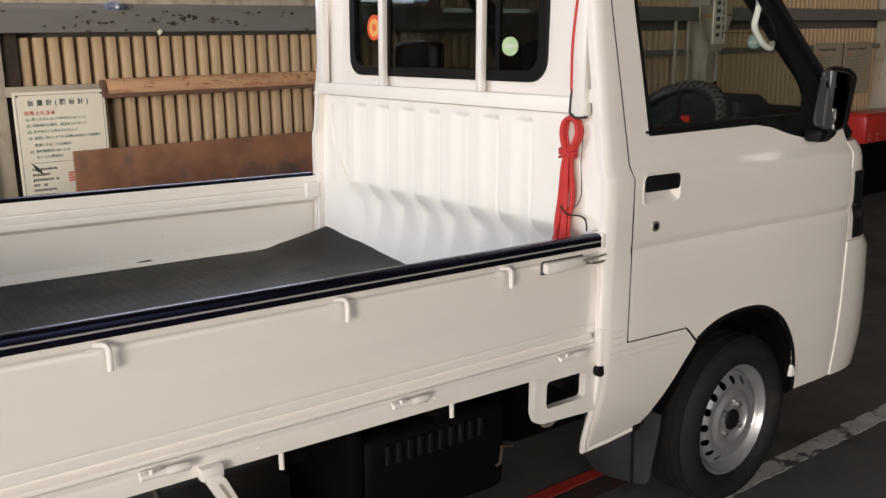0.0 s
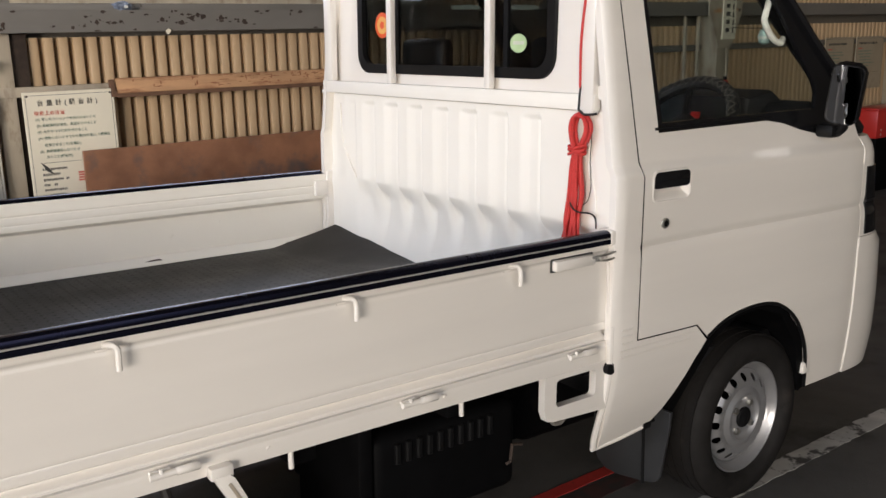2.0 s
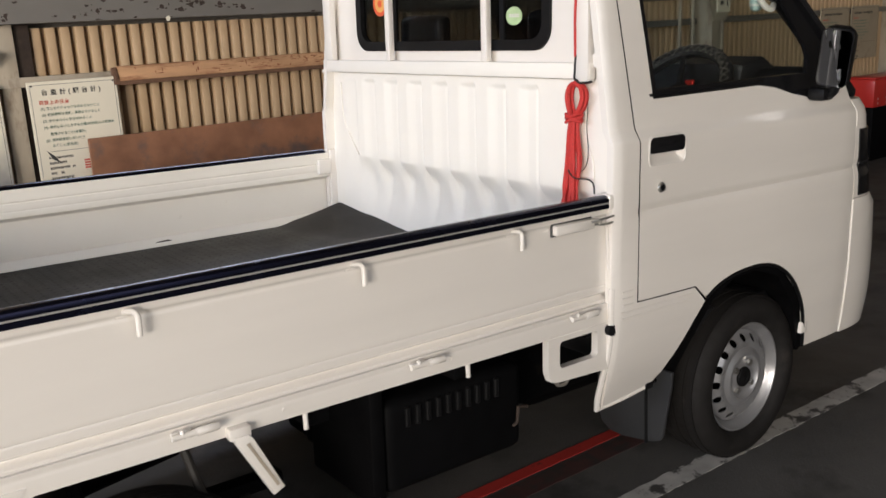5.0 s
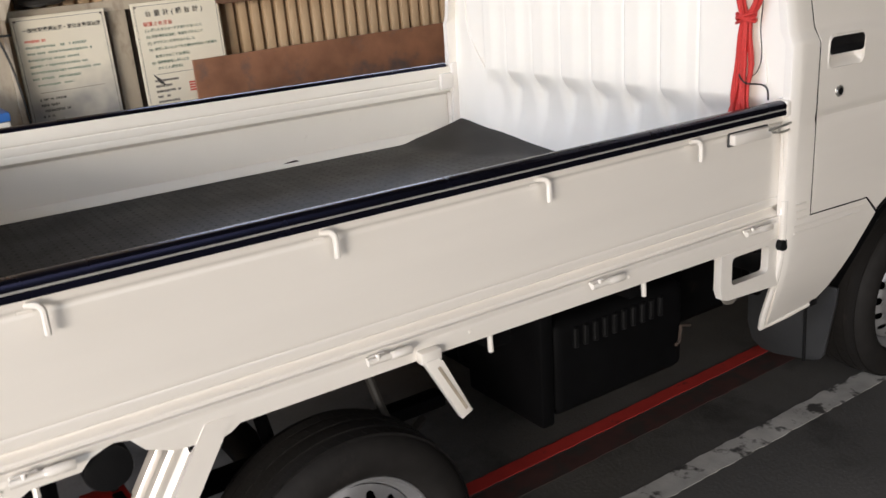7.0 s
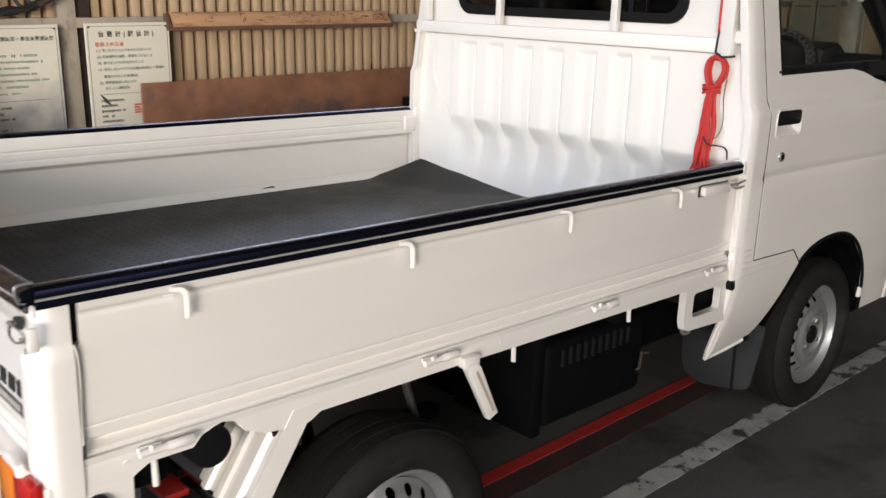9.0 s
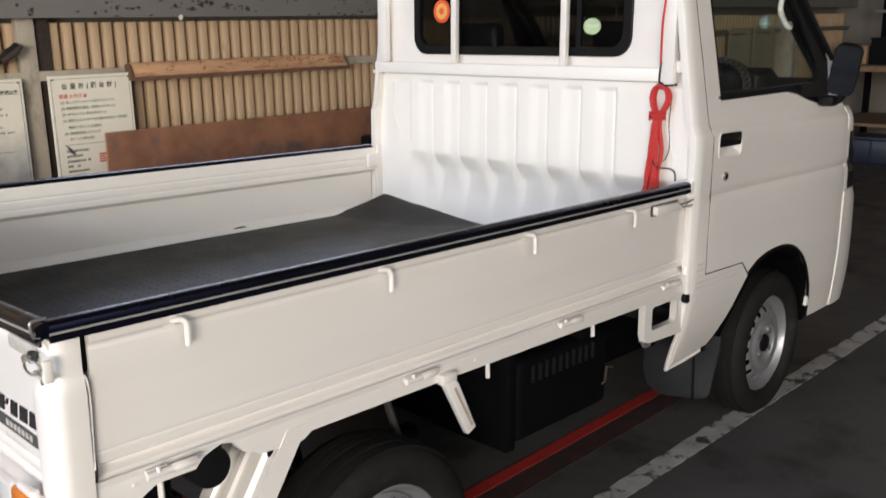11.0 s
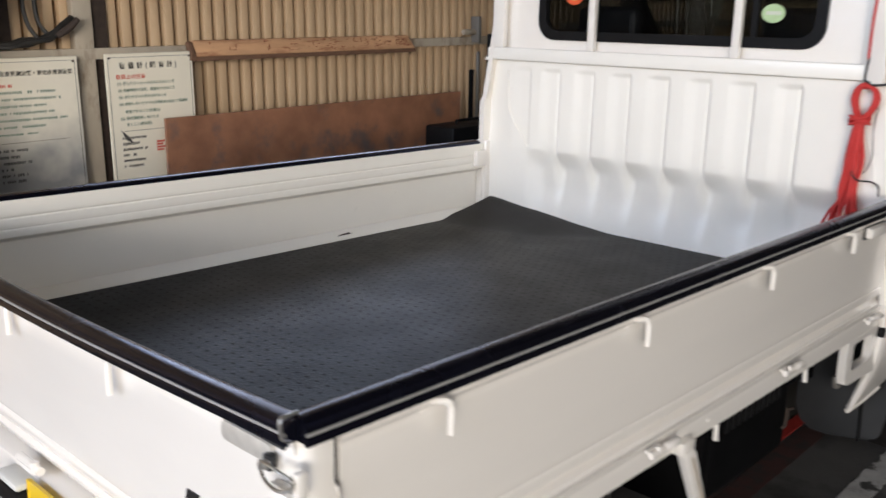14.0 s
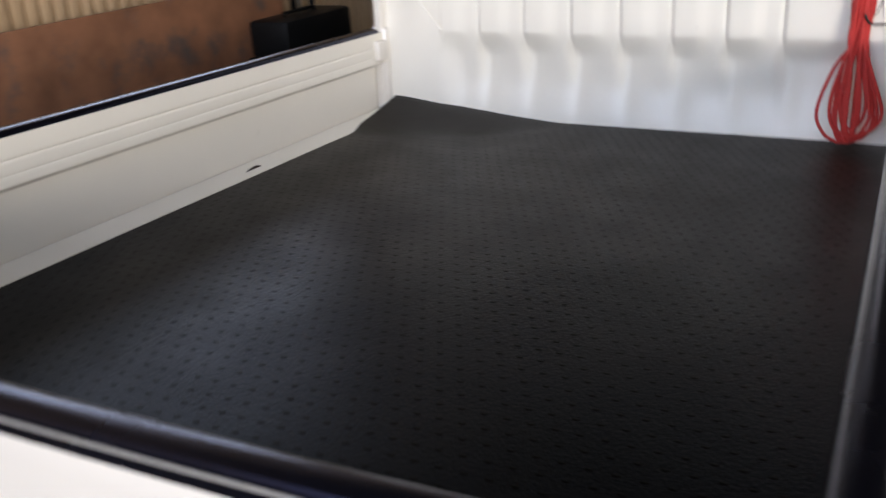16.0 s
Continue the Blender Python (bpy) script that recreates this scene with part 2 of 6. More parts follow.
def whole(name, bm, mat, label, category="", kind="", m=None, group="", smooth=35):
    ob = new(name, finish(name, bm, mat, smooth))
    if m is not None:
        ob.matrix_world = m
    return tagged(ob, label, category, group, kind)


def box(bm, x0, x1, y0, y1, z0, z1, bev=0.0, seg=2):
    v = [bm.verts.new((x, y, z)) for x in (x0, x1) for y in (y0, y1) for z in (z0, z1)]
    f = [bm.faces.new([v[i] for i in q]) for q in ((0, 1, 3, 2), (4, 6, 7, 5), (0, 4, 5, 1), (2, 3, 7, 6), (0, 2, 6, 4), (1, 5, 7, 3))]
    if bev:
        bmesh.ops.bevel(bm, geom=list({e for q in f for e in q.edges}), offset=bev, segments=seg, profile=0.5, affect="EDGES")
    return bm


def boxed(x0, x1, y0, y1, z0, z1, bev=0.0, seg=2):
    return box(bmesh.new(), x0, x1, y0, y1, z0, z1, bev, seg)


def tube(bm, pts, r, seg=8, cap=True):
    pts = [Vector(p) for p in pts]
    rings, up = [], None
    for i, p in enumerate(pts):
        d = (pts[min(i + 1, len(pts) - 1)] - pts[max(i - 1, 0)]).normalized()
        if up is None:
            up = d.orthogonal().normalized()
        up = (up - d * up.dot(d)).normalized()
        side = d.cross(up)
        rr = r[i] if isinstance(r, (list, tuple)) else r
        rings.append([bm.verts.new(p + rr * (math.cos(a) * up + math.sin(a) * side)) for a in (2 * math.pi * k / seg for k in range(seg))])
    for a, b in zip(rings, rings[1:]):
        for k in range(seg):
            bm.faces.new((a[k], a[(k + 1) % seg], b[(k + 1) % seg], b[k]))
    if cap:
        bm.faces.new(rings[0])
        bm.faces.new(rings[-1][::-1])
    return bm


def curve_pts(pts, n=6):
    """A smooth line through the points."""
    p = [Vector(q) for q in pts]
    p = [2 * p[0] - p[1], *p, 2 * p[-1] - p[-2]]
    out = []
    for a, b, c, d in zip(p, p[1:], p[2:], p[3:]):
        for k in range(n):
            t = k / n
            out.append(0.5 * (2 * b + (c - a) * t + (2 * a - 5 * b + 4 * c - d) * t * t + (3 * b - a - 3 * c + d) * t ** 3))
    return out + [p[-2]]


def prism(bm, outline, lo, hi, axis="y", bev=0.0, seg=2):
    """An outline of (a, b) pairs pushed along an axis: (x, z) for y, (y, z) for x, (x, y) for z."""
    def at(p, h):
        return {"y": (p[0], h, p[1]), "x": (h, p[0], p[1]), "z": (p[0], p[1], h)}[axis]
    a = [bm.verts.new(at(p, lo)) for p in outline]
    b = [bm.verts.new(at(p, hi)) for p in outline]
    f = [bm.faces.new(a), bm.faces.new(b[::-1])]
    for i in range(len(a)):
        j = (i + 1) % len(a)
        f.append(bm.faces.new((a[i], b[i], b[j], a[j])))
    if bev:
        edges = {e for e in f[0].edges} | {e for e in f[1].edges}
        bmesh.ops.bevel(bm, geom=list(edges), offset=bev, segments=seg, profile=0.5, affect="EDGES")
    return bm


def rounded(x0, x1, z0, z1, r, n=6):
    out = []
    for cx, cz, a0 in ((x1 - r, z1 - r, 0), (x0 + r, z1 - r, 90), (x0 + r, z0 + r, 180), (x1 - r, z0 + r, 270)):
        out += [(cx + r * math.cos(radians(a0 + 90 * k / n)), cz + r * math.sin(radians(a0 + 90 * k / n))) for k in range(n + 1)]
    return out


def sheet(outer, holes, depth, thick, axis="y", cuts_a=(), cuts_b=()):
    """A pressed sheet: outline and holes in (a, b), cut fine, bent by depth(a, b) and given a thickness."""
    bm = bmesh.new()
    edges = []
    for loop in (outer, *holes):
        v = [bm.verts.new((a, 0, b)) for a, b in loop]
        edges += [bm.edges.new((v[i], v[(i + 1) % len(v)])) for i in range(len(v))]
    bmesh.ops.triangle_fill(bm, edges=edges, use_beauty=True)
    for cuts, normal in ((cuts_a, (1, 0, 0)), (cuts_b, (0, 0, 1))):
        for c in cuts:
            bmesh.ops.bisect_plane(bm, geom=bm.verts[:] + bm.edges[:] + bm.faces[:], plane_co=tuple(c * k for k in normal), plane_no=normal)
    bmesh.ops.recalc_face_normals(bm, faces=bm.faces)
    for v in bm.verts:
        a, b = v.co.x, v.co.z
        v.co = (a, depth(a, b), b) if axis == "y" else (depth(a, b), a, b)
    made = bmesh.ops.extrude_face_region(bm, geom=bm.faces[:])
    for v in made["geom"]:
        if isinstance(v, bmesh.types.BMVert):
            v.co += Vector((0, thick, 0)) if axis == "y" else Vector((thick, 0, 0))
    return bm


def disc(bm, cx, cy, cz, r, depth, axis="y", seg=20, bev=0.0):
    """A round slug whose face lies at the given centre and which goes back by depth."""
    pts = [(r * math.cos(2 * math.pi * k / seg), r * math.sin(2 * math.pi * k / seg)) for k in range(seg)]
    if axis == "y":
        return prism(bm, [(cx + a, cz + b) for a, b in pts], cy, cy + depth, "y", bev)
    if axis == "x":
        return prism(bm, [(cy + a, cz + b) for a, b in pts], cx, cx + depth, "x", bev)
    return prism(bm, [(cx + a, cy + b) for a, b in pts], cz, cz + depth, "z", bev)


def revolve(bm, profile, seg=48):
    """Rings round the y axis from (y, r) pairs."""
    rings = [[bm.verts.new((r * math.cos(2 * math.pi * k / seg), y, r * math.sin(2 * math.pi * k / seg))) for k in range(seg)] for y, r in profile]
    for a, b in zip(rings, rings[1:]):
        for k in range(seg):
            bm.faces.new((a[k], a[(k + 1) % seg], b[(k + 1) % seg], b[k]))
    return bm


def lettering(name, text, size, mat, parent, m, depth=0.0006, spacing=1.0):
    cu = bpy.data.curves.new(name, "FONT")
    cu.body, cu.size, cu.extrude, cu.space_character = text, size, depth, spacing
    cu.offset = size * 0.014
    tmp = bpy.data.objects.new(name + "_src", cu)
    scene.collection.objects.link(tmp)
    me = bpy.data.meshes.new_from_object(tmp.evaluated_get(bpy.context.evaluated_depsgraph_get()))
    bpy.data.objects.remove(tmp)
    me.materials.clear()
    me.materials.append(mat)
    ob = new(name, me)
    ob.parent = parent
    ob.matrix_local = m
    return ob


def smooth_step(a, b, t):
    t = min(1.0, max(0.0, (t - a) / (b - a)))
    return t * t * (3 - 2 * t)


def frange(a, b, n):
    return [a + (b - a) * k / n for k in range(n + 1)]


# ---- the garage ----
# The garage stands level and the empty truck sits nose down, so in the truck's frame floor and walls lean by a bit over a degree.
LEVEL = Matrix.Translation((1.5, 2.9, 1.2)) @ pose(0, 0, 0, 0, -1.35, 0) @ Matrix.Translation((-1.5, -2.9, -1.2))

FLOOR_AT = Matrix.Translation((2.3, 0, 0)) @ pose(0, 0, 0, 0, -1.35, 0) @ Matrix.Translation((-2.3, 0, 0))
FLOOR_Z = -0.019  # the floor's height in the garage's own level frame
bm = boxed(-4.0, 11.0, -5.3, 3.2, -0.60, 0.0)
whole("floor", bm, FLOOR, "dark oil-stained concrete garage floor", "floor", "structure", FLOOR_AT, smooth=0)
bm = bmesh.new()
bmesh.ops.create_grid(bm, x_segments=40, y_segments=40, size=400)
for v in bm.verts:
    v.co.z = -0.31
whole("ground", bm, GROUND, "grey asphalt yard outside the garage", "ground", "structure", smooth=0)

rng = random.Random(5)


def worn_stripe(name, x0, x1, y0, y1, z, mat, label, jag, turn=0.0):
    """A floor stripe with uneven, worn edges, turned a little on the floor about x = 2."""
    bm = bmesh.new()
    n = int((x1 - x0) / 0.022)
    a = [(x0 + (x1 - x0) * k / n, y0 + jag * (0.35 * rng.random() + 0.65 * abs(noise.noise((k * 0.31, y0, 1.0))))) for k in range(n + 1)]
    b = [(x0 + (x1 - x0) * k / n, y1 - jag * (0.35 * rng.random() + 0.65 * abs(noise.noise((k * 0.27, y1, 7.0))))) for k in range(n, -1, -1)]
    prism(bm, a + b, 0.0005, z, "z")
    pivot = Matrix.Translation((2.0, 0.06, 0))
    return whole(name, bm, mat, label, "floor marking", "structure", FLOOR_AT @ pivot @ pose(0, 0, 0, 0, 0, turn) @ pivot.inverted(), smooth=0)


worn_stripe("white_floor_line", -2.5, 8.0, 0.017, 0.103, 0.002, WHITE_LINE, "worn white painted line on the garage floor", 0.016, -0.9)
worn_stripe("red_floor_line", -2.5, 2.75, 0.372, 0.424, 0.0025, RED_LINE, "bright red painted line under the truck", 0.006)
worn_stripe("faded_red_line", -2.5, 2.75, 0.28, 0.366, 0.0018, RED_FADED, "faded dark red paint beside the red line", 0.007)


def wall_box(name, b, mat, label):
    return whole(name, boxed(*b), mat, label, "wall", "structure", LEVEL, smooth=0)


WALL_Y = 2.985
PITCH = 0.0665


def corrugated(x0, x1, z0, z1, y, amp=0.036):
    """A trapezoid-ribbed sheet: wide flats to the front, narrow grooves between."""
    bm = bmesh.new()
    n = int((x1 - x0) / PITCH)
    xs, ys = [], []
    for k in range(n):
        for u, d in ((0.0, 1), (0.17, 1), (0.205, 0.16), (0.245, 0.06), (0.38, 0.01), (0.64, 0.0), (0.82, 0.03), (0.875, 0.10), (0.905, 1)):
            xs.append(x0 + (k + u) * PITCH)
            ys.append(y + 2 * amp * d)
    cols = [[bm.verts.new((a, b + t, z)) for z in (z0, z1)] for t in (0, 0.004) for a, b in zip(xs, ys)]
    m = len(xs)
    for o in (0, m):
        for i in range(m - 1):
            bm.faces.new((cols[o + i][0], cols[o + i + 1][0], cols[o + i + 1][1], cols[o + i][1]))
    for i in range(m - 1):
        for e in (0, 1):
            bm.faces.new((cols[i][e], cols[i + 1][e], cols[m + i + 1][e], cols[m + i][e]))
    return bm


wall = thing("wall_far", "cream ribbed sheet-metal garage wall, shadowed in its grooves", "wall", LEVEL, kind="structure")
# the wall's mesh is given in level coordinates: its empty carries the lean
# stops short of the beam: the dark gap stands in for the beam's shadow
part("ribbed_sheet", corrugated(-4.0, 11.0, -0.25, 1.448, WALL_Y), CREAM, wall, smooth=25)
part("upper_sheet", corrugated(-4.0, 1.20, 1.60, 4.3, WALL_Y + 0.02), CREAM, wall, smooth=25)
part("upper_sheet", corrugated(3.70, 11.0, 1.60, 4.3, WALL_Y + 0.02), CREAM, wall, smooth=25)
part("upper_sheet", corrugated(1.20, 3.70, 2.40, 4.3, WALL_Y + 0.02), CREAM, wall, smooth=25)
# dark board that shows in this gap as shade
part("backing_board", boxed(-4.0, 11.0, WALL_Y + 0.10, WALL_Y + 0.16, -0.3, 1.55), DARK_WALL, wall, smooth=0)

# window over the long beam
window = thing("window_1", "frosted white window with a thin grey frame over the beam", "window", LEVEL, kind="structure")
part("window_sill", boxed(1.16, 3.75, WALL_Y - 0.03, WALL_Y + 0.08, 1.565, 1.600, 0.004), GREY_STEEL, window)
part("window_frame", boxed(1.20, 1.275, WALL_Y - 0.01, WALL_Y + 0.05, 1.60, 2.40), GREY_STEEL, window)
part("window_frame", boxed(3.675, 3.70, WALL_Y - 0.01, WALL_Y + 0.05, 1.60, 2.40), GREY_STEEL, window)
part("window_frame", boxed(2.12, 2.16, WALL_Y - 0.01, WALL_Y + 0.05, 1.60, 2.40), GREY_STEEL, window)
part("window_frame", boxed(1.275, 3.675, WALL_Y - 0.012, WALL_Y + 0.05, 1.601, 1.637), PALE_STEEL, window)
part("window_frame", boxed(1.225, 3.675, WALL_Y - 0.012, WALL_Y + 0.05, 2.37, 2.40), GREY_STEEL, window)
part("pane", boxed(1.275, 2.12, WALL_Y + 0.02, WALL_Y + 0.03, 1.637, 2.37), SKY_PANE, window)
part("pane", boxed(2.16, 3.675, WALL_Y + 0.02, WALL_Y + 0.03, 1.637, 2.37), SKY_PANE, window)

# the long beam with flaked paint
beam = thing("steel_beam", "grey painted steel wall beam with flaking rust patches", "beam", LEVEL, kind="structure")
BY = 2.845
bm = bmesh.new()
prism(bm, [(BY, 1.469), (BY, 1.566), (WALL_Y - 0.002, 1.566), (WALL_Y - 0.002, 1.556), (BY + 0.008, 1.556), (BY + 0.008, 1.479), (WALL_Y - 0.002, 1.479), (WALL_Y - 0.002, 1.469)], -3.9, 4.5, "x", 0.0015, 1)
part("channel", bm, GREY_STEEL, beam)
part("channel", prism(bmesh.new(), [(BY, 1.519), (BY, 1.616), (WALL_Y - 0.002, 1.616), (WALL_Y - 0.002, 1.519)], 4.5, 10.9, "x", 0.0015, 1), GREY_STEEL, beam)
rng = random.Random(11)
FLAKES = [(1.561, 1.537, 0.010, 0.006), (1.549, 1.497, 0.006, 0.005), (1.608, 1.512, 0.010, 0.011), (1.659, 1.511, 0.010, 0.005), (1.685, 1.509, 0.012, 0.005), (1.719, 1.514, 0.010, 0.006), (1.838, 1.545, 0.009, 0.004), (1.915, 1.521, 0.011, 0.011),
          (2.018, 1.545, 0.006, 0.005), (2.011, 1.505, 0.014, 0.013), (2.065, 1.529, 0.013, 0.011), (2.092, 1.542, 0.010, 0.010), (2.121, 1.533, 0.014, 0.011), (2.215, 1.526, 0.015, 0.011), (2.262, 1.509, 0.007, 0.004), (2.339, 1.509, 0.015, 0.011), (1.416, 1.495, 0.007, 0.005), (1.207, 1.503, 0.010, 0.015)]


def rust_blotch(x, cz, w, h, n=13):
    """A flake of lost paint with a ragged outline, on the beam's face."""
    pts = []
    for i in range(n):
        a, r = 2 * math.pi * i / n, rng.choice((rng.uniform(0.65, 0.95), rng.uniform(1.0, 1.5)))
        pts.append((x + w * r * math.cos(a), min(1.565, max(1.4705, cz + h * r * math.sin(a)))))
    part("rust_patch", prism(bmesh.new(), pts, BY - 0.0012, BY + 0.001, "y"), RUST_AND_SHADE, beam, smooth=0)


for x, cz, w, h in FLAKES:
    rust_blotch(x, cz, w, h)
    for k in range(3):
        rust_blotch(x + rng.gauss(0, 1.9 * w), cz + rng.gauss(0, 0.9 * h), rng.uniform(0.25, 0.6) * w, rng.uniform(0.2, 0.5) * h, 9)
part("paint_flake", prism(bmesh.new(), [(1.925, 1.470), (1.940, 1.480), (1.953, 1.472), (1.944, 1.456), (1.934, 1.452)], BY - 0.006, BY - 0.004, "y"), SIGN, beam, smooth=0)
for k in range(60):
    x = rng.choice((rng.uniform(2.4, 3.3), rng.uniform(0.9, 3.4), rng.uniform(-1, 4.4)))
    w, h = rng.uniform(0.003, 0.014), rng.uniform(0.002, 0.008)
    cz = rng.choice((rng.uniform(1.475, 1.56), rng.uniform(1.471, 1.478), rng.uniform(1.555, 1.564)))
    rust_blotch(x, cz, w, h, 9)

rail = thing("wall_rail", "pale painted steel angle rail along the wall", "rail", LEVEL, kind="structure")
part("angle", prism(bmesh.new(), [(2.925, 1.188), (2.925, 1.232), (2.975, 1.232), (2.975, 1.226), (2.932, 1.226), (2.932, 1.188)], -3.9, 4.5, "x"), PALE_STEEL, rail)
part("angle", boxed(4.5, 10.9, 2.925, 2.975, 1.262, 1.308, 0.003), GREY_STEEL, rail)

post = thing("wall_post_and_shade", "pale steel stud between rail and beam", "post", LEVEL, kind="structure")
part("stud", boxed(1.165, 1.246, 2.935, 2.980, 0.02, 1.468, 0.003), PALE_STEEL, post)
# dark strip put in for the shaded gap beside the pale post
post = thing("wall_post_and_shade", "dark strip standing in for the shaded gap beside the post", "post", LEVEL, kind="structure")
part("stud", boxed(1.248, 1.322, 2.962, 2.984, 0.02, 1.468, 0.003), RUST_AND_SHADE, post)

# no stud here: a dark panel painted as the shade behind the hoses
post = thing("wall_post_and_shade", "dark panel standing in for the shade behind the hoses", "post", LEVEL, kind="structure")
part("stud", boxed(0.800, 0.925, 2.955, 2.984, 1.235, 1.468, 0.003), RUST_AND_SHADE, post)


def column(x, label, up=0.0):
    """A steel column with a wide gusset plate under the beam."""
    c = thing("wall_column", label, "column", LEVEL, kind="structure", group="wall columns")
    part("web", boxed(x - 0.055, x + 0.055, 2.80, 2.84, FLOOR_Z, 1.30, 0.004), PALE_STEEL, c)
    part("flange", boxed(x - 0.075, x - 0.055, 2.785, 2.975, FLOOR_Z, 4.2, 0.003), PALE_STEEL, c)
    part("flange", boxed(x + 0.055, x + 0.075, 2.785, 2.975, FLOOR_Z, 4.2, 0.003), PALE_STEEL, c)
    part("gusset", prism(bmesh.new(), [(x - 0.20, 1.546 + up), (x - 0.20, 1.452 + up), (x - 0.175, 1.425 + up), (x - 0.078, 1.205 + up), (x + 0.078, 1.205 + up), (x + 0.175, 1.425 + up), (x + 0.20, 1.452 + up), (x + 0.20, 1.546 + up)], 2.770, 2.784, "y", 0.002, 1), PALE_STEEL, c)
    part("rust_patch", prism(bmesh.new(), [(x - 0.16, 1.472 + up), (x - 0.10, 1.490 + up), (x + 0.02, 1.486 + up), (x + 0.13, 1.492 + up), (x + 0.155, 1.480 + up), (x + 0.12, 1.464 + up), (x + 0.03, 1.462 + up), (x - 0.08, 1.458 + up), (x - 0.15, 1.462 + up)], 2.7685, 2.771, "y"), RUSTY, c, smooth=0)
    part("rust_patch", prism(bmesh.new(), [(x + 0.150, 1.478 + up), (x + 0.163, 1.490 + up), (x + 0.176, 1.482 + up), (x + 0.170, 1.468 + up), (x + 0.156, 1.466 + up)], 2.7684, 2.771, "y"), RUST_AND_SHADE, c, smooth=0)
    return c


column(0.645, "pale steel column with a wide rust-streaked gusset plate")
column(6.215, "pale steel column far along the wall with a gusset plate", 0.08)
column(-2.9, "pale steel column near the open end of the garage")
column(9.1, "pale steel column at the dark end of the garage")

# other walls close the place: open gate at the rear, an assumed, unseen doorway at the side
wall_box("wall_front", (10.9, 11.05, -5.3, 3.2, -0.3, 4.3), DARK_WALL, "dark end wall of the garage")
wall_box("wall_near", (3.2, 11.0, -5.45, -5.3, -0.3, 4.3), PALE_WALL, "cream plaster wall behind the camera")
wall_box("wall_near_end", (-4.0, -2.6, -5.45, -5.3, -0.3, 4.3), PALE_WALL, "cream plaster wall beside the assumed doorway")
wall_box("wall_near_lintel", (-2.6, 3.2, -5.45, -5.3, 4.1, 4.3), PALE_WALL, "plaster lintel over the assumed side doorway")
wall_box("wall_rear_lintel", (-4.15, -4.0, -5.45, 3.2, 4.15, 4.3), PALE_WALL, "lintel over the open rear gate")
whole("ceiling", boxed(-4.15, 11.05, -5.45, 3.2, 4.3, 4.45), CEILING, "sooty sheet ceiling of the garage", "ceiling", "structure", LEVEL, smooth=0)

# ---- things along the far wall ----


def bars(parent, x0, z_top, rows, y, mat, height=0.008, gap=0.019, rnd=None):
    """Unreadable lines of writing as rows of short bars."""
    for r, width in enumerate(rows):
        z = z_top - r * gap
        x = x0
        while x < x0 + width - 0.004:
            w = min(rnd.uniform(0.006, 0.011), x0 + width - x)
            if rnd.random() < 0.12:
                x += w
                continue
            bm = boxed(x, x + w * 0.66, y - 0.0008, y, z - height * rnd.uniform(0.75, 1), z)
            part("writing_bar", bm, mat, parent, smooth=0)
            x += w


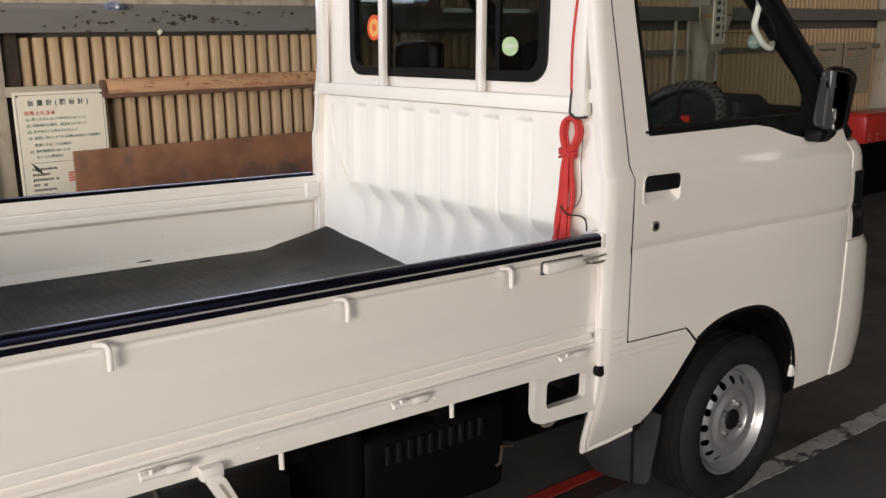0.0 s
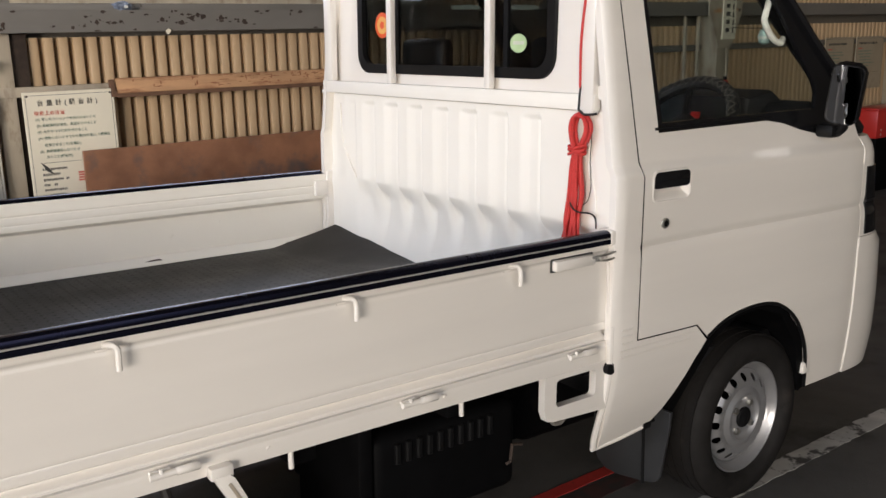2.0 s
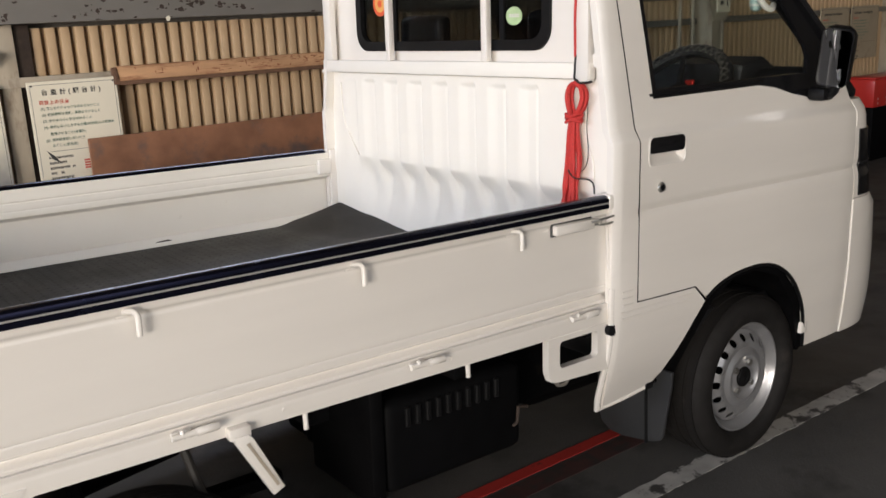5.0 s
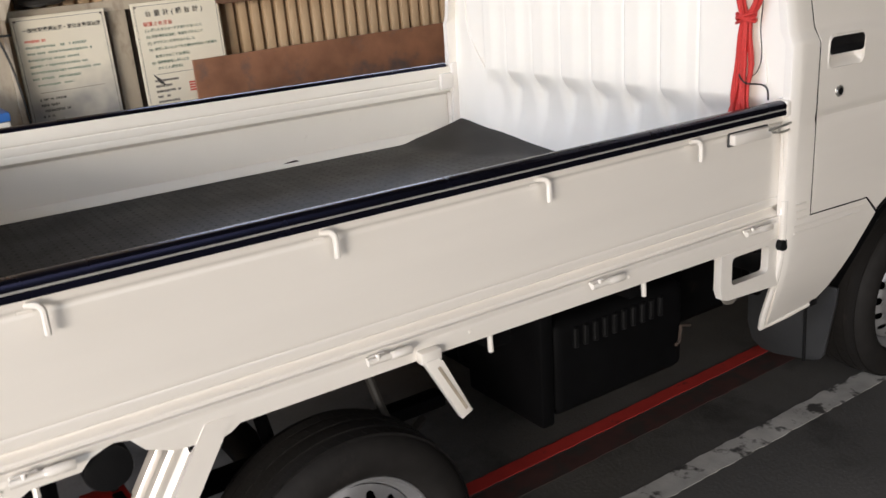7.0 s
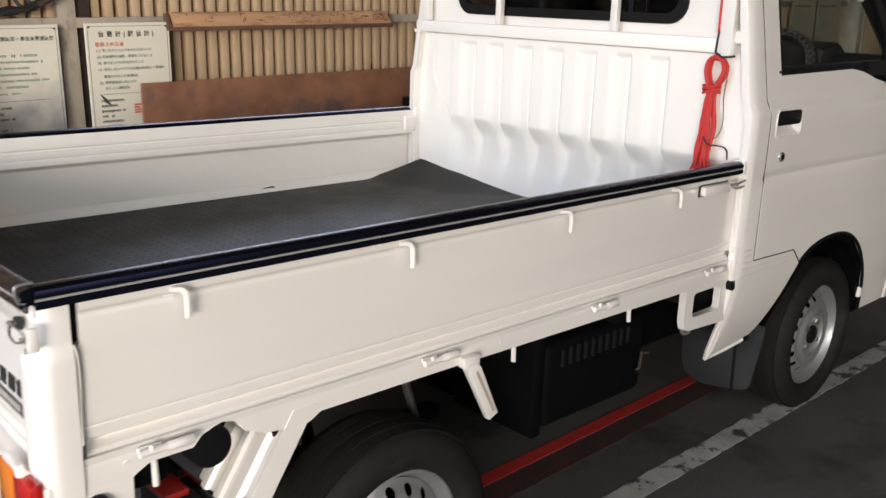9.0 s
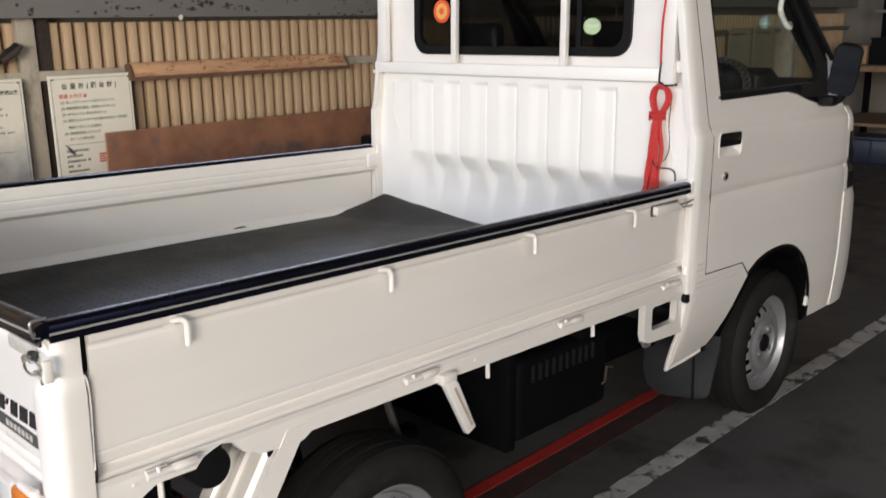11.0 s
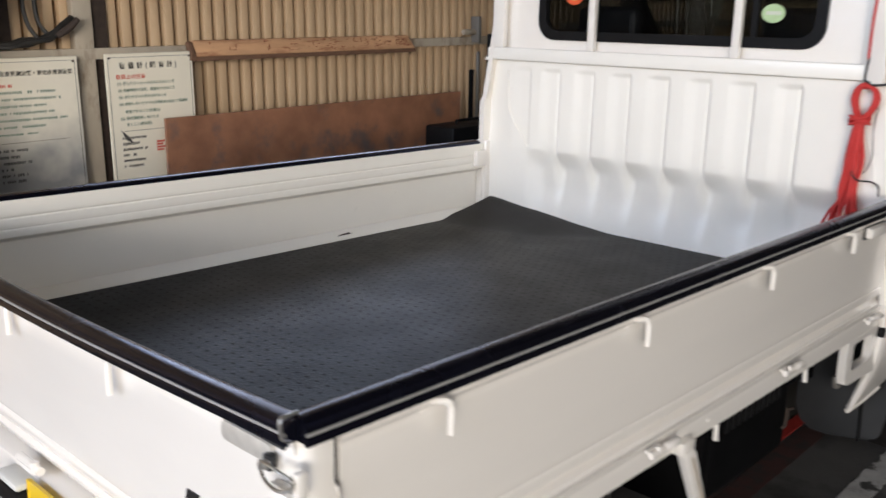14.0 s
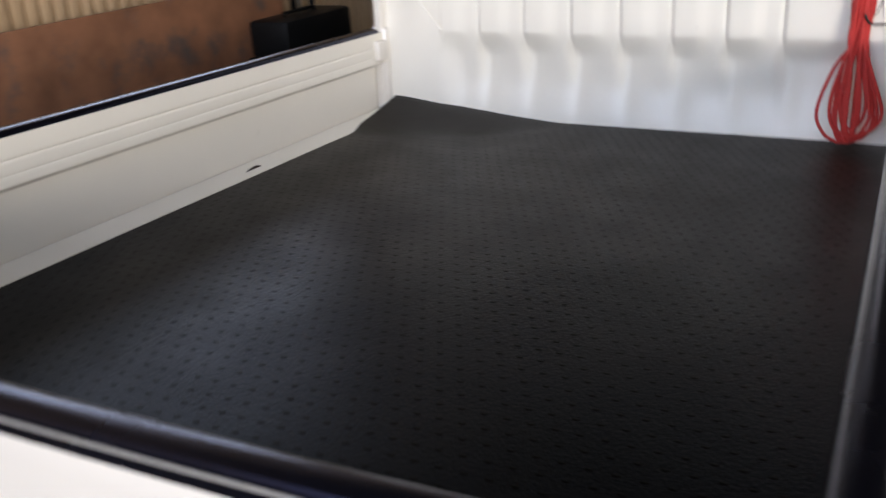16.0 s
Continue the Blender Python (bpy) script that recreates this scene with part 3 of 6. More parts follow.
def sign_board(x0, x1, z0, z1, label, title, heading, seed, torn, lines=()):
    s = thing("sign_board", label, "sign", LEVEL, group="notice boards on the wall")
    y = 2.880
    part("board", boxed(x0, x1, y, y + 0.010, z0, z1, 0.002, 1), SIGN_OLD if x0 > 5 else SIGN if torn else SIGN_SMOKED, s)
    for a in (x0 + 0.012, x1 - 0.012):
        part("border_line", boxed(a - 0.0008, a + 0.0008, y - 0.0008, y, z0 + 0.03, z1 - 0.014), INK, s, smooth=0)
        part("screw", disc(bmesh.new(), a + (0.006 if a < (x0 + x1) / 2 else -0.006), y - 0.003, z1 - 0.018, 0.0048, 0.003, "y", 8), RUST_AND_SHADE, s)
    part("border_line", boxed(x0 + 0.012, x1 - 0.012, y - 0.0008, y, z1 - 0.016, z1 - 0.0144), INK, s, smooth=0)
    rnd = random.Random(seed)
    put = pose(0, 0, 0, 90, 0, 0)

    def line(name, text, x, down, size, mat, spacing=1.0):
        lettering(name, text, size, mat, s, Matrix.Translation((x0 + x, y - 0.001, z1 - down - size * 0.36)) @ put, spacing=spacing)
    if title:
        line("title_text", title, 0.058, 0.050, 0.029, INK, 1.75)
        line("heading_text", heading, 0.042, 0.095, 0.021, RED_INK, 1.15)
        for text, x, down in lines:
            line("body_text", text, x, down, 0.0150, GREEN_INK, 1.02)
    else:
        if x0 < 5:
            line("title_text", "一酸化炭素測定器・炭化水素測定器", 0.040, 0.058, 0.0205, INK, 0.98)
        else:
            bars(s, x0 + 0.045, z1 - 0.050, (0.315,), y, INK, 0.021, 0.02, rnd)
        bars(s, x0 + 0.04, z1 - 0.098, (0.085,), y, RED_INK, 0.012, 0.02, rnd)
        bars(s, x0 + 0.040, z1 - 0.124, (0.25, 0.27, 0.21, 0.24, 0.29, 0.20), y, GREEN_INK, 0.011, 0.0265, rnd)
        bars(s, x0 + 0.055, z1 - 0.285, (0.15,), y, GREEN_INK, 0.009, 0.030, rnd)
    part("rule_line", boxed(x0 + 0.06, x1 - 0.06, y - 0.0008, y, z1 - 0.322, z1 - 0.3205), INK, s, smooth=0)
    bars(s, x0 + 0.050, z1 - 0.345, (0.11, 0.08, 0.12, 0.06, 0.10, 0.09), y, INK, 0.012, 0.024, rnd)
    if torn:
        part("stain_mark", prism(bmesh.new(), [(x0 + 0.045, z1 - 0.315), (x0 + 0.075, z1 - 0.34), (x0 + 0.10, z1 - 0.375), (x0 + 0.07, z1 - 0.36)], y - 0.0012, y, "y"), INK, s, smooth=0)
        for k in range(4):
            part("seal_mark", boxed(x0 + 0.206, x0 + (0.244, 0.236, 0.250, 0.240)[k], y - 0.0008, y, z1 - 0.381 - 0.012 * k, z1 - 0.373 - 0.012 * k), RED_INK, s, smooth=0)
    return s


sign_board(1.256, 1.662, 0.63, 1.210, "cream notice board about a sound meter, screwed to the wall", "音量計(騒音計)", "取扱上の注意", 2, True,
           (("(1). 落したりショックをあたえないこと", 0.045, 0.123), ("(2). 格納場所は湿気、高温をさけること", 0.046, 0.151), ("(3). 水やホコリに気を付けること", 0.047, 0.179), ("(4). 使用しないときでも充電(20分位)して機械を", 0.048, 0.208),
            ("乾燥させること(音量計)", 0.072, 0.240), ("(5). 長時間使用しないとき", 0.049, 0.268), ("おくこと(騒音計)", 0.074, 0.294)))
sign_board(0.752, 1.140, 0.63, 1.207, "cream notice board with faded black writing, stained grey below", "", "", 3, False)
sign_board(7.80, 8.27, 0.855, 1.325, "small cream notice board far along the wall", "", "", 4, False)
sign_board(8.31, 8.79, 0.855, 1.325, "small cream notice board beside another at the far end", "", "", 6, False)

# rusty bar resting on the rail
s = thing("rusty_bar", "old orange-painted steel channel, flaked and rusted, lying along the wall rail", "steel bar", LEVEL)
bm = bmesh.new()
rows = [[bm.verts.new((x, y, z)) for y, z in ((2.872, 1.184), (2.868, 1.188), (2.868, 1.194), (2.902, 1.252), (2.924, 1.254), (2.924, 1.244), (2.908, 1.242), (2.880, 1.190))] for x in (0.0, 1.0)]
for row, sign in zip(rows, (0, 1)):
    for v in row:
        lift = (v.co.z - 1.184) / 0.07
        v.co.x = 3.030 - 0.022 * lift if sign else 1.664 + 0.020 * lift
for k in range(8):
    bm.faces.new((rows[0][k], rows[0][(k + 1) % 8], rows[1][(k + 1) % 8], rows[1][k]))
bm.faces.new(rows[0])
bm.faces.new(rows[1][::-1])
part("channel", bm, RUSTY, s)
part("lower_flange", prism(bmesh.new(), [(2.864, 1.166), (2.862, 1.172), (2.864, 1.185), (2.880, 1.185), (2.915, 1.176), (2.915, 1.166)], 1.674, 3.036, "x", 0.001, 1), RUST_EDGE, s)
rng = random.Random(44)
for k in range(110):
    # crackled rust in clusters: short ragged strips, most of them level, some climbing the face
    x = rng.choice((rng.gauss(2.24, 0.05), rng.gauss(2.46, 0.04), rng.gauss(2.66, 0.05), rng.gauss(2.78, 0.05), rng.gauss(2.95, 0.03), rng.uniform(1.72, 3.0)))
    x = min(2.985, max(1.70, x))
    u, w, h = rng.uniform(0.06, 0.94), rng.uniform(0.005, 0.022), rng.uniform(0.012, 0.035)
    if k % 5 == 0:
        w, h = rng.uniform(0.0018, 0.0035), rng.uniform(0.10, 0.24)
    pts, n = [], 11
    for i in range(n):
        a, r = 2 * math.pi * i / n, rng.uniform(0.4, 1.3)
        q = min(0.985, max(0.015, u + h * r * math.sin(a)))
        pts.append((x + w * r * math.cos(a) + 0.01 * q, 2.868 + 0.034 * q, 1.194 + 0.058 * q))
    bm = bmesh.new()
    front = [bm.verts.new((px, py - 0.0010, pz + 0.0006)) for px, py, pz in pts]
    back = [bm.verts.new((px, py + 0.0010, pz - 0.0006)) for px, py, pz in pts]
    bm.faces.new(front)
    for i in range(n):
        bm.faces.new((front[i], front[(i + 1) % n], back[(i + 1) % n], back[i]))
    part("rust_flake", bm, RUST_FLAKE, s, smooth=0)
part("broken_end", prism(bmesh.new(), [(2.866, 1.170), (2.864, 1.196), (2.888, 1.236), (2.898, 1.250), (2.912, 1.246), (2.900, 1.205), (2.905, 1.172)], 1.650, 1.676, "x", 0.002, 1), RUST_EDGE, s, "dark broken end of the bar")

# rusted plate leaning on the wall
s = thing("steel_plate", "brown rusted steel plate leaning against the wall", "metal plate", LEVEL @ Matrix.Translation((1.475, 2.855, 0.0)) @ pose(0, 0, 0, 1.5, 0, 0))
part("plate", boxed(0, 1.88, -0.012, 0.0, 0.36, 0.936, 0.002, 1), RUST_BOARD, s)
part("prop_leg", boxed(0.15, 0.20, -0.010, 0.0, FLOOR_Z, 0.36), RUST_AND_SHADE, s)
part("prop_leg", boxed(1.65, 1.70, -0.010, 0.0, FLOOR_Z, 0.36), RUST_AND_SHADE, s)

# black toolbox on a stand, seen past the far gate
s = thing("black_case", "long black case on a dark stand beside the wall", "case", LEVEL)
part("case", boxed(3.06, 3.62, 2.60, 2.82, 0.60, 0.772, 0.02), BLACK, s)
part("handle", tube(bmesh.new(), [(3.2, 2.71, 0.765), (3.2, 2.71, 0.79), (3.45, 2.71, 0.79), (3.45, 2.71, 0.765)], 0.008), BLACK, s)
part("stand", boxed(3.04, 3.64, 2.58, 2.84, FLOOR_Z, 0.60, 0.01), CHASSIS, s)

s = thing("pipe_rack", "dark upright pipes standing near the wall", "pipes", LEVEL)
for k, (x, y, r) in enumerate(((3.48, 2.86, 0.014), (3.56, 2.88, 0.010), (3.63, 2.85, 0.016))):
    part("pipe", tube(bmesh.new(), [(x, y, FLOOR_Z), (x + 0.01, y, 1.05 + 0.1 * k)], r), (CHASSIS, GREY_STEEL, BLACK)[k], s)

s = thing("wall_tap", "grey pipe end with a bracket on the wall rail", "pipe fitting", LEVEL)
part("pipe", tube(bmesh.new(), [(3.46, 2.90, 1.262), (3.60, 2.90, 1.262)], 0.016), PALE_STEEL, s)
part("bracket", boxed(3.56, 3.585, 2.87, 2.932, 1.20, 1.35, 0.004), GREY_STEEL, s)

# hoses hung from the post
s = thing("hose_coil", "black rubber hoses bundled over the wall rail", "hose", LEVEL)
rng = random.Random(33)
for k in range(6):
    a, b, c = (rng.uniform(-1, 1) for _ in range(3))
    pts = [(0.815 + 0.02 * a, 2.900, 1.262 + 0.012 * b), (0.87, 2.888 - 0.006 * k, 1.252 + 0.008 * c), (0.95 + 0.02 * b, 2.884 - 0.006 * k, 1.262 + 0.016 * a), (1.03 + 0.015 * c, 2.882 - 0.005 * k, 1.285 + 0.020 * b), (1.09, 2.882, 1.310 + 0.018 * c), (1.145 + 0.012 * a, 2.90, 1.352 + 0.014 * b)]
    part("loop", tube(bmesh.new(), curve_pts(pts, 5), 0.010), HOSE, s)
for x0, x1 in ((0.975, 1.000), (1.02, 1.055)):
    part("hanging_strand", tube(bmesh.new(), curve_pts([(x0, 2.93, 1.468), (x0 - 0.012, 2.915, 1.40), (x0 - 0.006, 2.90, 1.33), (x1, 2.885, 1.27)], 5), 0.009), HOSE, s)
part("nozzle", tube(bmesh.new(), [(1.06, 2.86, 1.285), (1.115, 2.86, 1.318), (1.150, 2.86, 1.350)], [0.012, 0.016, 0.011]), RUST_AND_SHADE, s)

s = thing("spray_bottle", "white plastic bottle standing on the beam", "bottle", LEVEL)
bm = bmesh.new()
tube(bm, [(0.885, 2.89, z) for z in (1.566, 1.570, 1.64, 1.662, 1.672, 1.69)], [0.026, 0.029, 0.029, 0.018, 0.011, 0.011], 16)
part("body", bm, WHITE_PLASTIC, s)
part("cap", tube(bmesh.new(), [(0.885, 2.89, 1.69), (0.885, 2.89, 1.715)], 0.014, 12), WHITE_PLASTIC, s)
part("label_band", tube(bmesh.new(), [(0.885, 2.89, 1.59), (0.885, 2.89, 1.628)], 0.0297, 16, False), SIGN, s)

s = thing("plastic_bag", "crumpled dull blue plastic packet on the beam", "packet", LEVEL)
bm = bmesh.new()
bmesh.ops.create_icosphere(bm, subdivisions=3, radius=1)
for v in bm.verts:
    q = v.co * 3
    k = 0.75 + 0.5 * noise.noise(q)
    v.co = Vector((1.750 + 0.050 * v.co.x * k, 2.90 + 0.03 * v.co.y * k, max(1.5665, 1.585 + 0.026 * v.co.z * k)))
part("wrapper", bm, PACKET, s)
part("print_patch", disc(bmesh.new(), 1.758, 2.868, 1.582, 0.008, 0.016, "y", 8), WHITE_PLASTIC, s)

s = thing("parts_box", "white box with a blue lid on a low stand", "box", LEVEL)
part("box", boxed(0.275, 0.610, 2.50, 2.74, 0.66, 0.845, 0.006), WHITE_PLASTIC, s)
part("lid", boxed(0.270, 0.615, 2.495, 2.745, 0.845, 0.880, 0.006), BLUE, s)
part("stand", boxed(0.26, 0.62, 2.48, 2.755, -0.03, 0.658, 0.006), CHASSIS, s)
s = thing("dusty_tray", "dusty grey tray of odds and ends on the box", "tray", LEVEL)
part("tray", boxed(0.30, 0.58, 2.53, 2.72, 0.882, 0.912, 0.006), GREY_STEEL, s)
part("roll", tube(bmesh.new(), [(0.36, 2.60, 0.936), (0.52, 2.64, 0.936)], 0.024, 12), PALE_STEEL, s)

s = thing("wall_cable", "thin black cable hanging beside the column", "cable", LEVEL)
part("cable", tube(bmesh.new(), curve_pts([(0.46, 2.765, 1.40), (0.58, 2.76, 1.32), (0.68, 2.757, 1.12), (0.72, 2.755, 0.85), (0.73, 2.76, 0.4), (0.72, 2.78, -0.02)]), 0.005, 6), CORD, s)
part("tie", tube(bmesh.new(), [(0.56, 2.778, 1.15), (0.73, 2.778, 1.145)], 0.005, 6), CORD, s)

# far end of the wall, seen through the cab windows and past the mirror
s = thing("name_plate_sign", "narrow white sign on the far column", "sign", LEVEL)
part("plate", boxed(6.16, 6.315, 2.752, 2.768, 1.345, 1.70, 0.002, 1), SIGN, s)
rnd = random.Random(8)
for k in range(5):
    part("writing_bar", boxed(6.19, 6.235, 2.7508, 2.752, 1.66 - k * 0.058 - 0.03, 1.66 - k * 0.058), INK, s, smooth=0)
    part("writing_bar", boxed(6.27, 6.285, 2.7508, 2.752, 1.66 - k * 0.058 - 0.04, 1.66 - k * 0.058), INK, s, smooth=0)
s = thing("pipe_pair", "two pale vertical pipes on the far wall", "pipes", LEVEL)
for x in (5.905, 6.058):
    part("pipe", tube(bmesh.new(), [(x, 2.90, FLOOR_Z), (x, 2.90, 1.518)], 0.014), PALE_STEEL, s)
s = thing("fire_extinguisher", "red fire extinguisher standing by the far column", "extinguisher", LEVEL)
part("bottle", tube(bmesh.new(), [(6.14, 2.70, z) for z in (0.70, 0.72, 1.00, 1.035, 1.050)], [0.032, 0.036, 0.036, 0.025, 0.016], 14), RED_PAINT, s)
part("valve", tube(bmesh.new(), [(6.14, 2.70, 1.050), (6.14, 2.70, 1.075)], 0.014, 10), BLACK, s)
part("shelf", boxed(6.06, 6.22, 2.62, 2.76, 0.68, 0.70), GREY_STEEL, s)
part("leg", boxed(6.12, 6.16, 2.70, 2.74, FLOOR_Z, 0.68), GREY_STEEL, s)

s = thing("red_tool_chest", "small red metal chest with bolted sides on a dark stand", "tool chest", LEVEL)
part("body", boxed(8.07, 8.80, 2.50, 2.74, 0.455, 0.700, 0.014), RED_PAINT, s)
part("lid", boxed(8.065, 8.805, 2.494, 2.746, 0.701, 0.718, 0.006), RED_PAINT, s)
for x in frange(8.14, 8.73, 4):
    for z in (0.49, 0.53):
        part("bolt", disc(bmesh.new(), x, 2.499, z, 0.010, 0.006, "y", 8), ZINC, s)
part("stand", boxed(8.09, 8.78, 2.51, 2.74, FLOOR_Z, 0.454, 0.01), CHASSIS, s)
s = thing("storage_crate", "dark navy plastic crate on the dark floor", "crate", LEVEL)
crate = part("crate", boxed(8.9, 9.24, 1.7, 2.6, FLOOR_Z, 0.22, 0.02), NAVY, s)
part("rim", boxed(8.885, 9.255, 1.685, 2.615, 0.22, 0.25, 0.01), NAVY, s)
for y in (1.85, 2.08, 2.31):
    part("rib", boxed(8.888, 8.900, y, y + 0.02, 0.0, 0.22, 0.003, 1), NAVY, crate)

s = thing("workbench", "dark workbench with a wooden top at the end of the garage", "workbench", LEVEL)
part("worktop", boxed(9.3, 10.6, 0.2, 2.6, 0.86, 0.92, 0.008), FLOOR_WOOD, s)
part("shelf", boxed(9.35, 10.55, 0.25, 2.55, 0.30, 0.33), FLOOR_WOOD, s)
for x in (9.36, 10.52):
    for y in (0.28, 2.52):
        part("leg", boxed(x - 0.03, x + 0.03, y - 0.03, y + 0.03, FLOOR_Z, 0.86), CHASSIS, s)
for k, (x, y, w, d, h, mat, lab) in enumerate(((9.6, 0.6, 0.35, 0.4, 0.22, CARD, "brown cardboard box on the workbench"), (9.7, 1.2, 0.4, 0.3, 0.14, WHITE_PLASTIC, "pale plastic crate on the workbench"),
                                               (9.6, 1.75, 0.3, 0.45, 0.26, BLACK, "black equipment box on the workbench"), (9.65, 2.25, 0.25, 0.3, 0.18, CARD, "small cardboard box on the workbench"))):
    b = thing("storage_box", lab, "box", LEVEL, group="boxes on the workbench")
    part("body", boxed(x, x + w, y, y + d, 0.921, 0.92 + h, 0.01), mat, b)
    part("lid", boxed(x - 0.006, x + w + 0.006, y - 0.006, y + d + 0.006, 0.92 + h, 0.935 + h, 0.004), mat, b)
s = thing("wall_shelf", "dark steel shelf of parts on the end wall", "shelf", LEVEL)
part("upright", boxed(10.3, 10.35, 0.3, 0.35, 0.92, 2.2), CHASSIS, s)
part("upright", boxed(10.3, 10.35, 2.3, 2.35, 0.92, 2.2), CHASSIS, s)
for z in (1.45, 1.95):
    part("board", boxed(10.2, 10.9, 0.25, 2.4, z, z + 0.03), GREY_STEEL, s)
for k in range(7):
    h = 0.10 + 0.05 * (k % 3)
    b = thing("parts_carton", "small carton on the dark wall shelf", "carton", LEVEL, group="cartons on the shelf")
    part("body", boxed(10.3, 10.6, 0.40 + k * 0.27, 0.58 + k * 0.27, 1.481, 1.48 + h, 0.006), (CARD, WHITE_PLASTIC, GREY_STEEL)[k % 3], b)
    part("flap", boxed(10.3, 10.6, 0.48 + k * 0.27, 0.50 + k * 0.27, 1.48 + h, 1.484 + h), SIGN, b)

# ---- the pickup truck ----
truck = thing("pickup_truck", "small cream-white cab-over pickup truck with a drop-side bed", "truck")
RAIL_Z = 0.952
GATE_X0, GATE_X1 = 0.066, 1.955
FAR_Y = 1.472


def edge_trim(parent, length, m, slim=1.0, sag=0.0, tall=1.0):
    """Black rubber edging along a gate's top with a grey line in its outer side; built along x, outer side at -y."""
    prof = [(-0.008, -0.002), (-0.0085, 0.002), (-0.008, 0.008), (-0.0065, 0.0095), (-0.0065, 0.0145), (-0.008, 0.016), (-0.008, 0.021), (-0.006, 0.0255), (-0.002, 0.0285), (0.004, 0.0303), (0.014, 0.031), (0.024, 0.0300), (0.031, 0.0270), (0.0355, 0.0225), (0.0375, 0.016), (0.0375, -0.006), (0.0335, -0.006), (0.0335, 0.001), (-0.003, 0.001), (-0.003, -0.002)]
    prof = [(y * slim if y > 0 else y, z if z < 0.0135 else 0.0135 + (z - 0.0135) * tall) for y, z in prof]
    def along(bm, outline):
        n = 24 if sag else 1
        rings = []
        for k in range(n + 1):
            x = length * k / n
            drop = sag * math.sin(math.pi * k / n)
            rings.append([bm.verts.new((x, y - 0.7 * drop, z - drop)) for y, z in outline])
        for p, q in zip(rings, rings[1:]):
            for k in range(len(p)):
                bm.faces.new((p[k], q[k], q[(k + 1) % len(p)], p[(k + 1) % len(p)]))
        bm.faces.new(rings[0])
        bm.faces.new(rings[-1][::-1])
        return bm
    ob = part("edge_trim", along(bmesh.new(), prof), TRIM, parent, "black rubber edge trim", 28)
    ob.matrix_local = m
    part("trim_line", along(bmesh.new(), [(-0.0078, 0.0102), (-0.0078, 0.0138), (-0.006, 0.0138), (-0.006, 0.0102)]), TRIM_LINE, ob)
    return ob


def rope_hook(parent, m):
    """A bent round-bar rope hook: a short arm out of the gate and a finger hanging down."""
    ob = part("rope_hook", tube(bmesh.new(), curve_pts([(-0.022, 0.004, 0.000), (-0.016, -0.010, 0.002), (-0.007, -0.018, 0.002), (-0.001, -0.021, -0.005), (0.000, -0.022, -0.015), (0.000, -0.022, -0.045)], 4), 0.0054, 8), PAINT, parent)
    ob.matrix_local = m
    part("weld_plate", boxed(-0.034, -0.010, -0.0015, 0.003, -0.012, 0.010, 0.001, 1), PAINT, ob)
    return ob


def hinge(parent, x, y, z, flip=1):
    """A drop-gate hinge: a thin barrel, a thicker sleeve on one half and an upright pin on the other."""
    yy = y - 0.010 * flip
    ob = part("hinge", tube(bmesh.new(), [(x - 0.047, yy, z), (x + 0.046, yy, z)], 0.0064, 12), PAINT, parent)
    part("hinge_sleeve", tube(bmesh.new(), [(x + 0.002, yy, z), (x + 0.004, yy, z), (x + 0.045, yy, z), (x + 0.047, yy, z)], [0.0070, 0.0081, 0.0081, 0.0070], 14), PAINT, ob)
    part("hinge_pin", tube(bmesh.new(), [(x - 0.026, yy - 0.002 * flip, z - 0.002), (x - 0.026, yy - 0.001 * flip, z + 0.0125)], 0.0042, 10), PAINT, ob)
    part("hinge_leaf", boxed(x - 0.046, x - 0.004, min(y + 0.004, y - 0.003 * flip), max(y + 0.004, y - 0.003 * flip), z - 0.001, z + 0.007, 0.002, 1), PAINT, ob)
    return ob


def gate_face(u, z):
    """How far the pressed outer face stands back, by height: a rolled top, a thin line, and a long groove with a steep upper side."""
    d = 0.014 - 0.006 / (1 + math.exp(-(z - 0.899) / 0.0014))
    d += 0.0022 * math.exp(-((z - 0.892) / 0.004) ** 2)
    d += 0.0016 * math.exp(-((z - 0.7095) / 0.0014) ** 2)
    d += 0.0145 * (smooth_step(0.6900, 0.6805, z) - smooth_step(0.6805, 0.6640, z))
    d += 0.0030 * math.exp(-((z - 0.665) / 0.0018) ** 2)
    return d


zc = frange(0.6625, 0.674, 6) + frange(0.6765, 0.6975, 16) + [0.701, 0.7065, 0.708, 0.709, 0.7095, 0.710, 0.711, 0.7125, 0.72, 0.80, 0.884, 0.887, 0.890, 0.893, 0.895, 0.897, 0.898, 0.899, 0.900, 0.901, 0.903, 0.906, 0.92]

# near side gate
gate = part("side_gate", sheet([(GATE_X0, 0.661), (GATE_X1, 0.661), (GATE_X1, 0.94), (0.0735, 0.94), (0.0735, 0.852), (GATE_X0, 0.838)], [], gate_face, 0.014, "y", frange(0.15, 1.9, 12), zc), PAINT, truck, "cream-white drop-side gate with pressed lines")
edge_trim(gate, 1.931, Matrix.Translation((0.008, 0, RAIL_Z - 0.031)), 0.76)
for x in (0.239, 0.713, 1.191, 1.638):
    rope_hook(gate, Matrix.Translation((x, 0.015, 0.904)))
for x in (0.190, 0.795, 1.345, 1.85):
    hinge(gate, x, -0.002, 0.6495)
la = part("gate_latch", boxed(1.752, 1.886, -0.009, 0.016, 0.874, 0.900, 0.004), PAINT, gate, "pressed latch handle")
part("clasp", tube(bmesh.new(), curve_pts([(1.872, -0.012, 0.893), (1.90, -0.018, 0.897), (1.935, -0.016, 0.899), (1.962, -0.006, 0.896), (1.958, -0.006, 0.882), (1.915, -0.014, 0.882), (1.885, -0.012, 0.886)], 4), 0.0032, 8), STEEL, la)
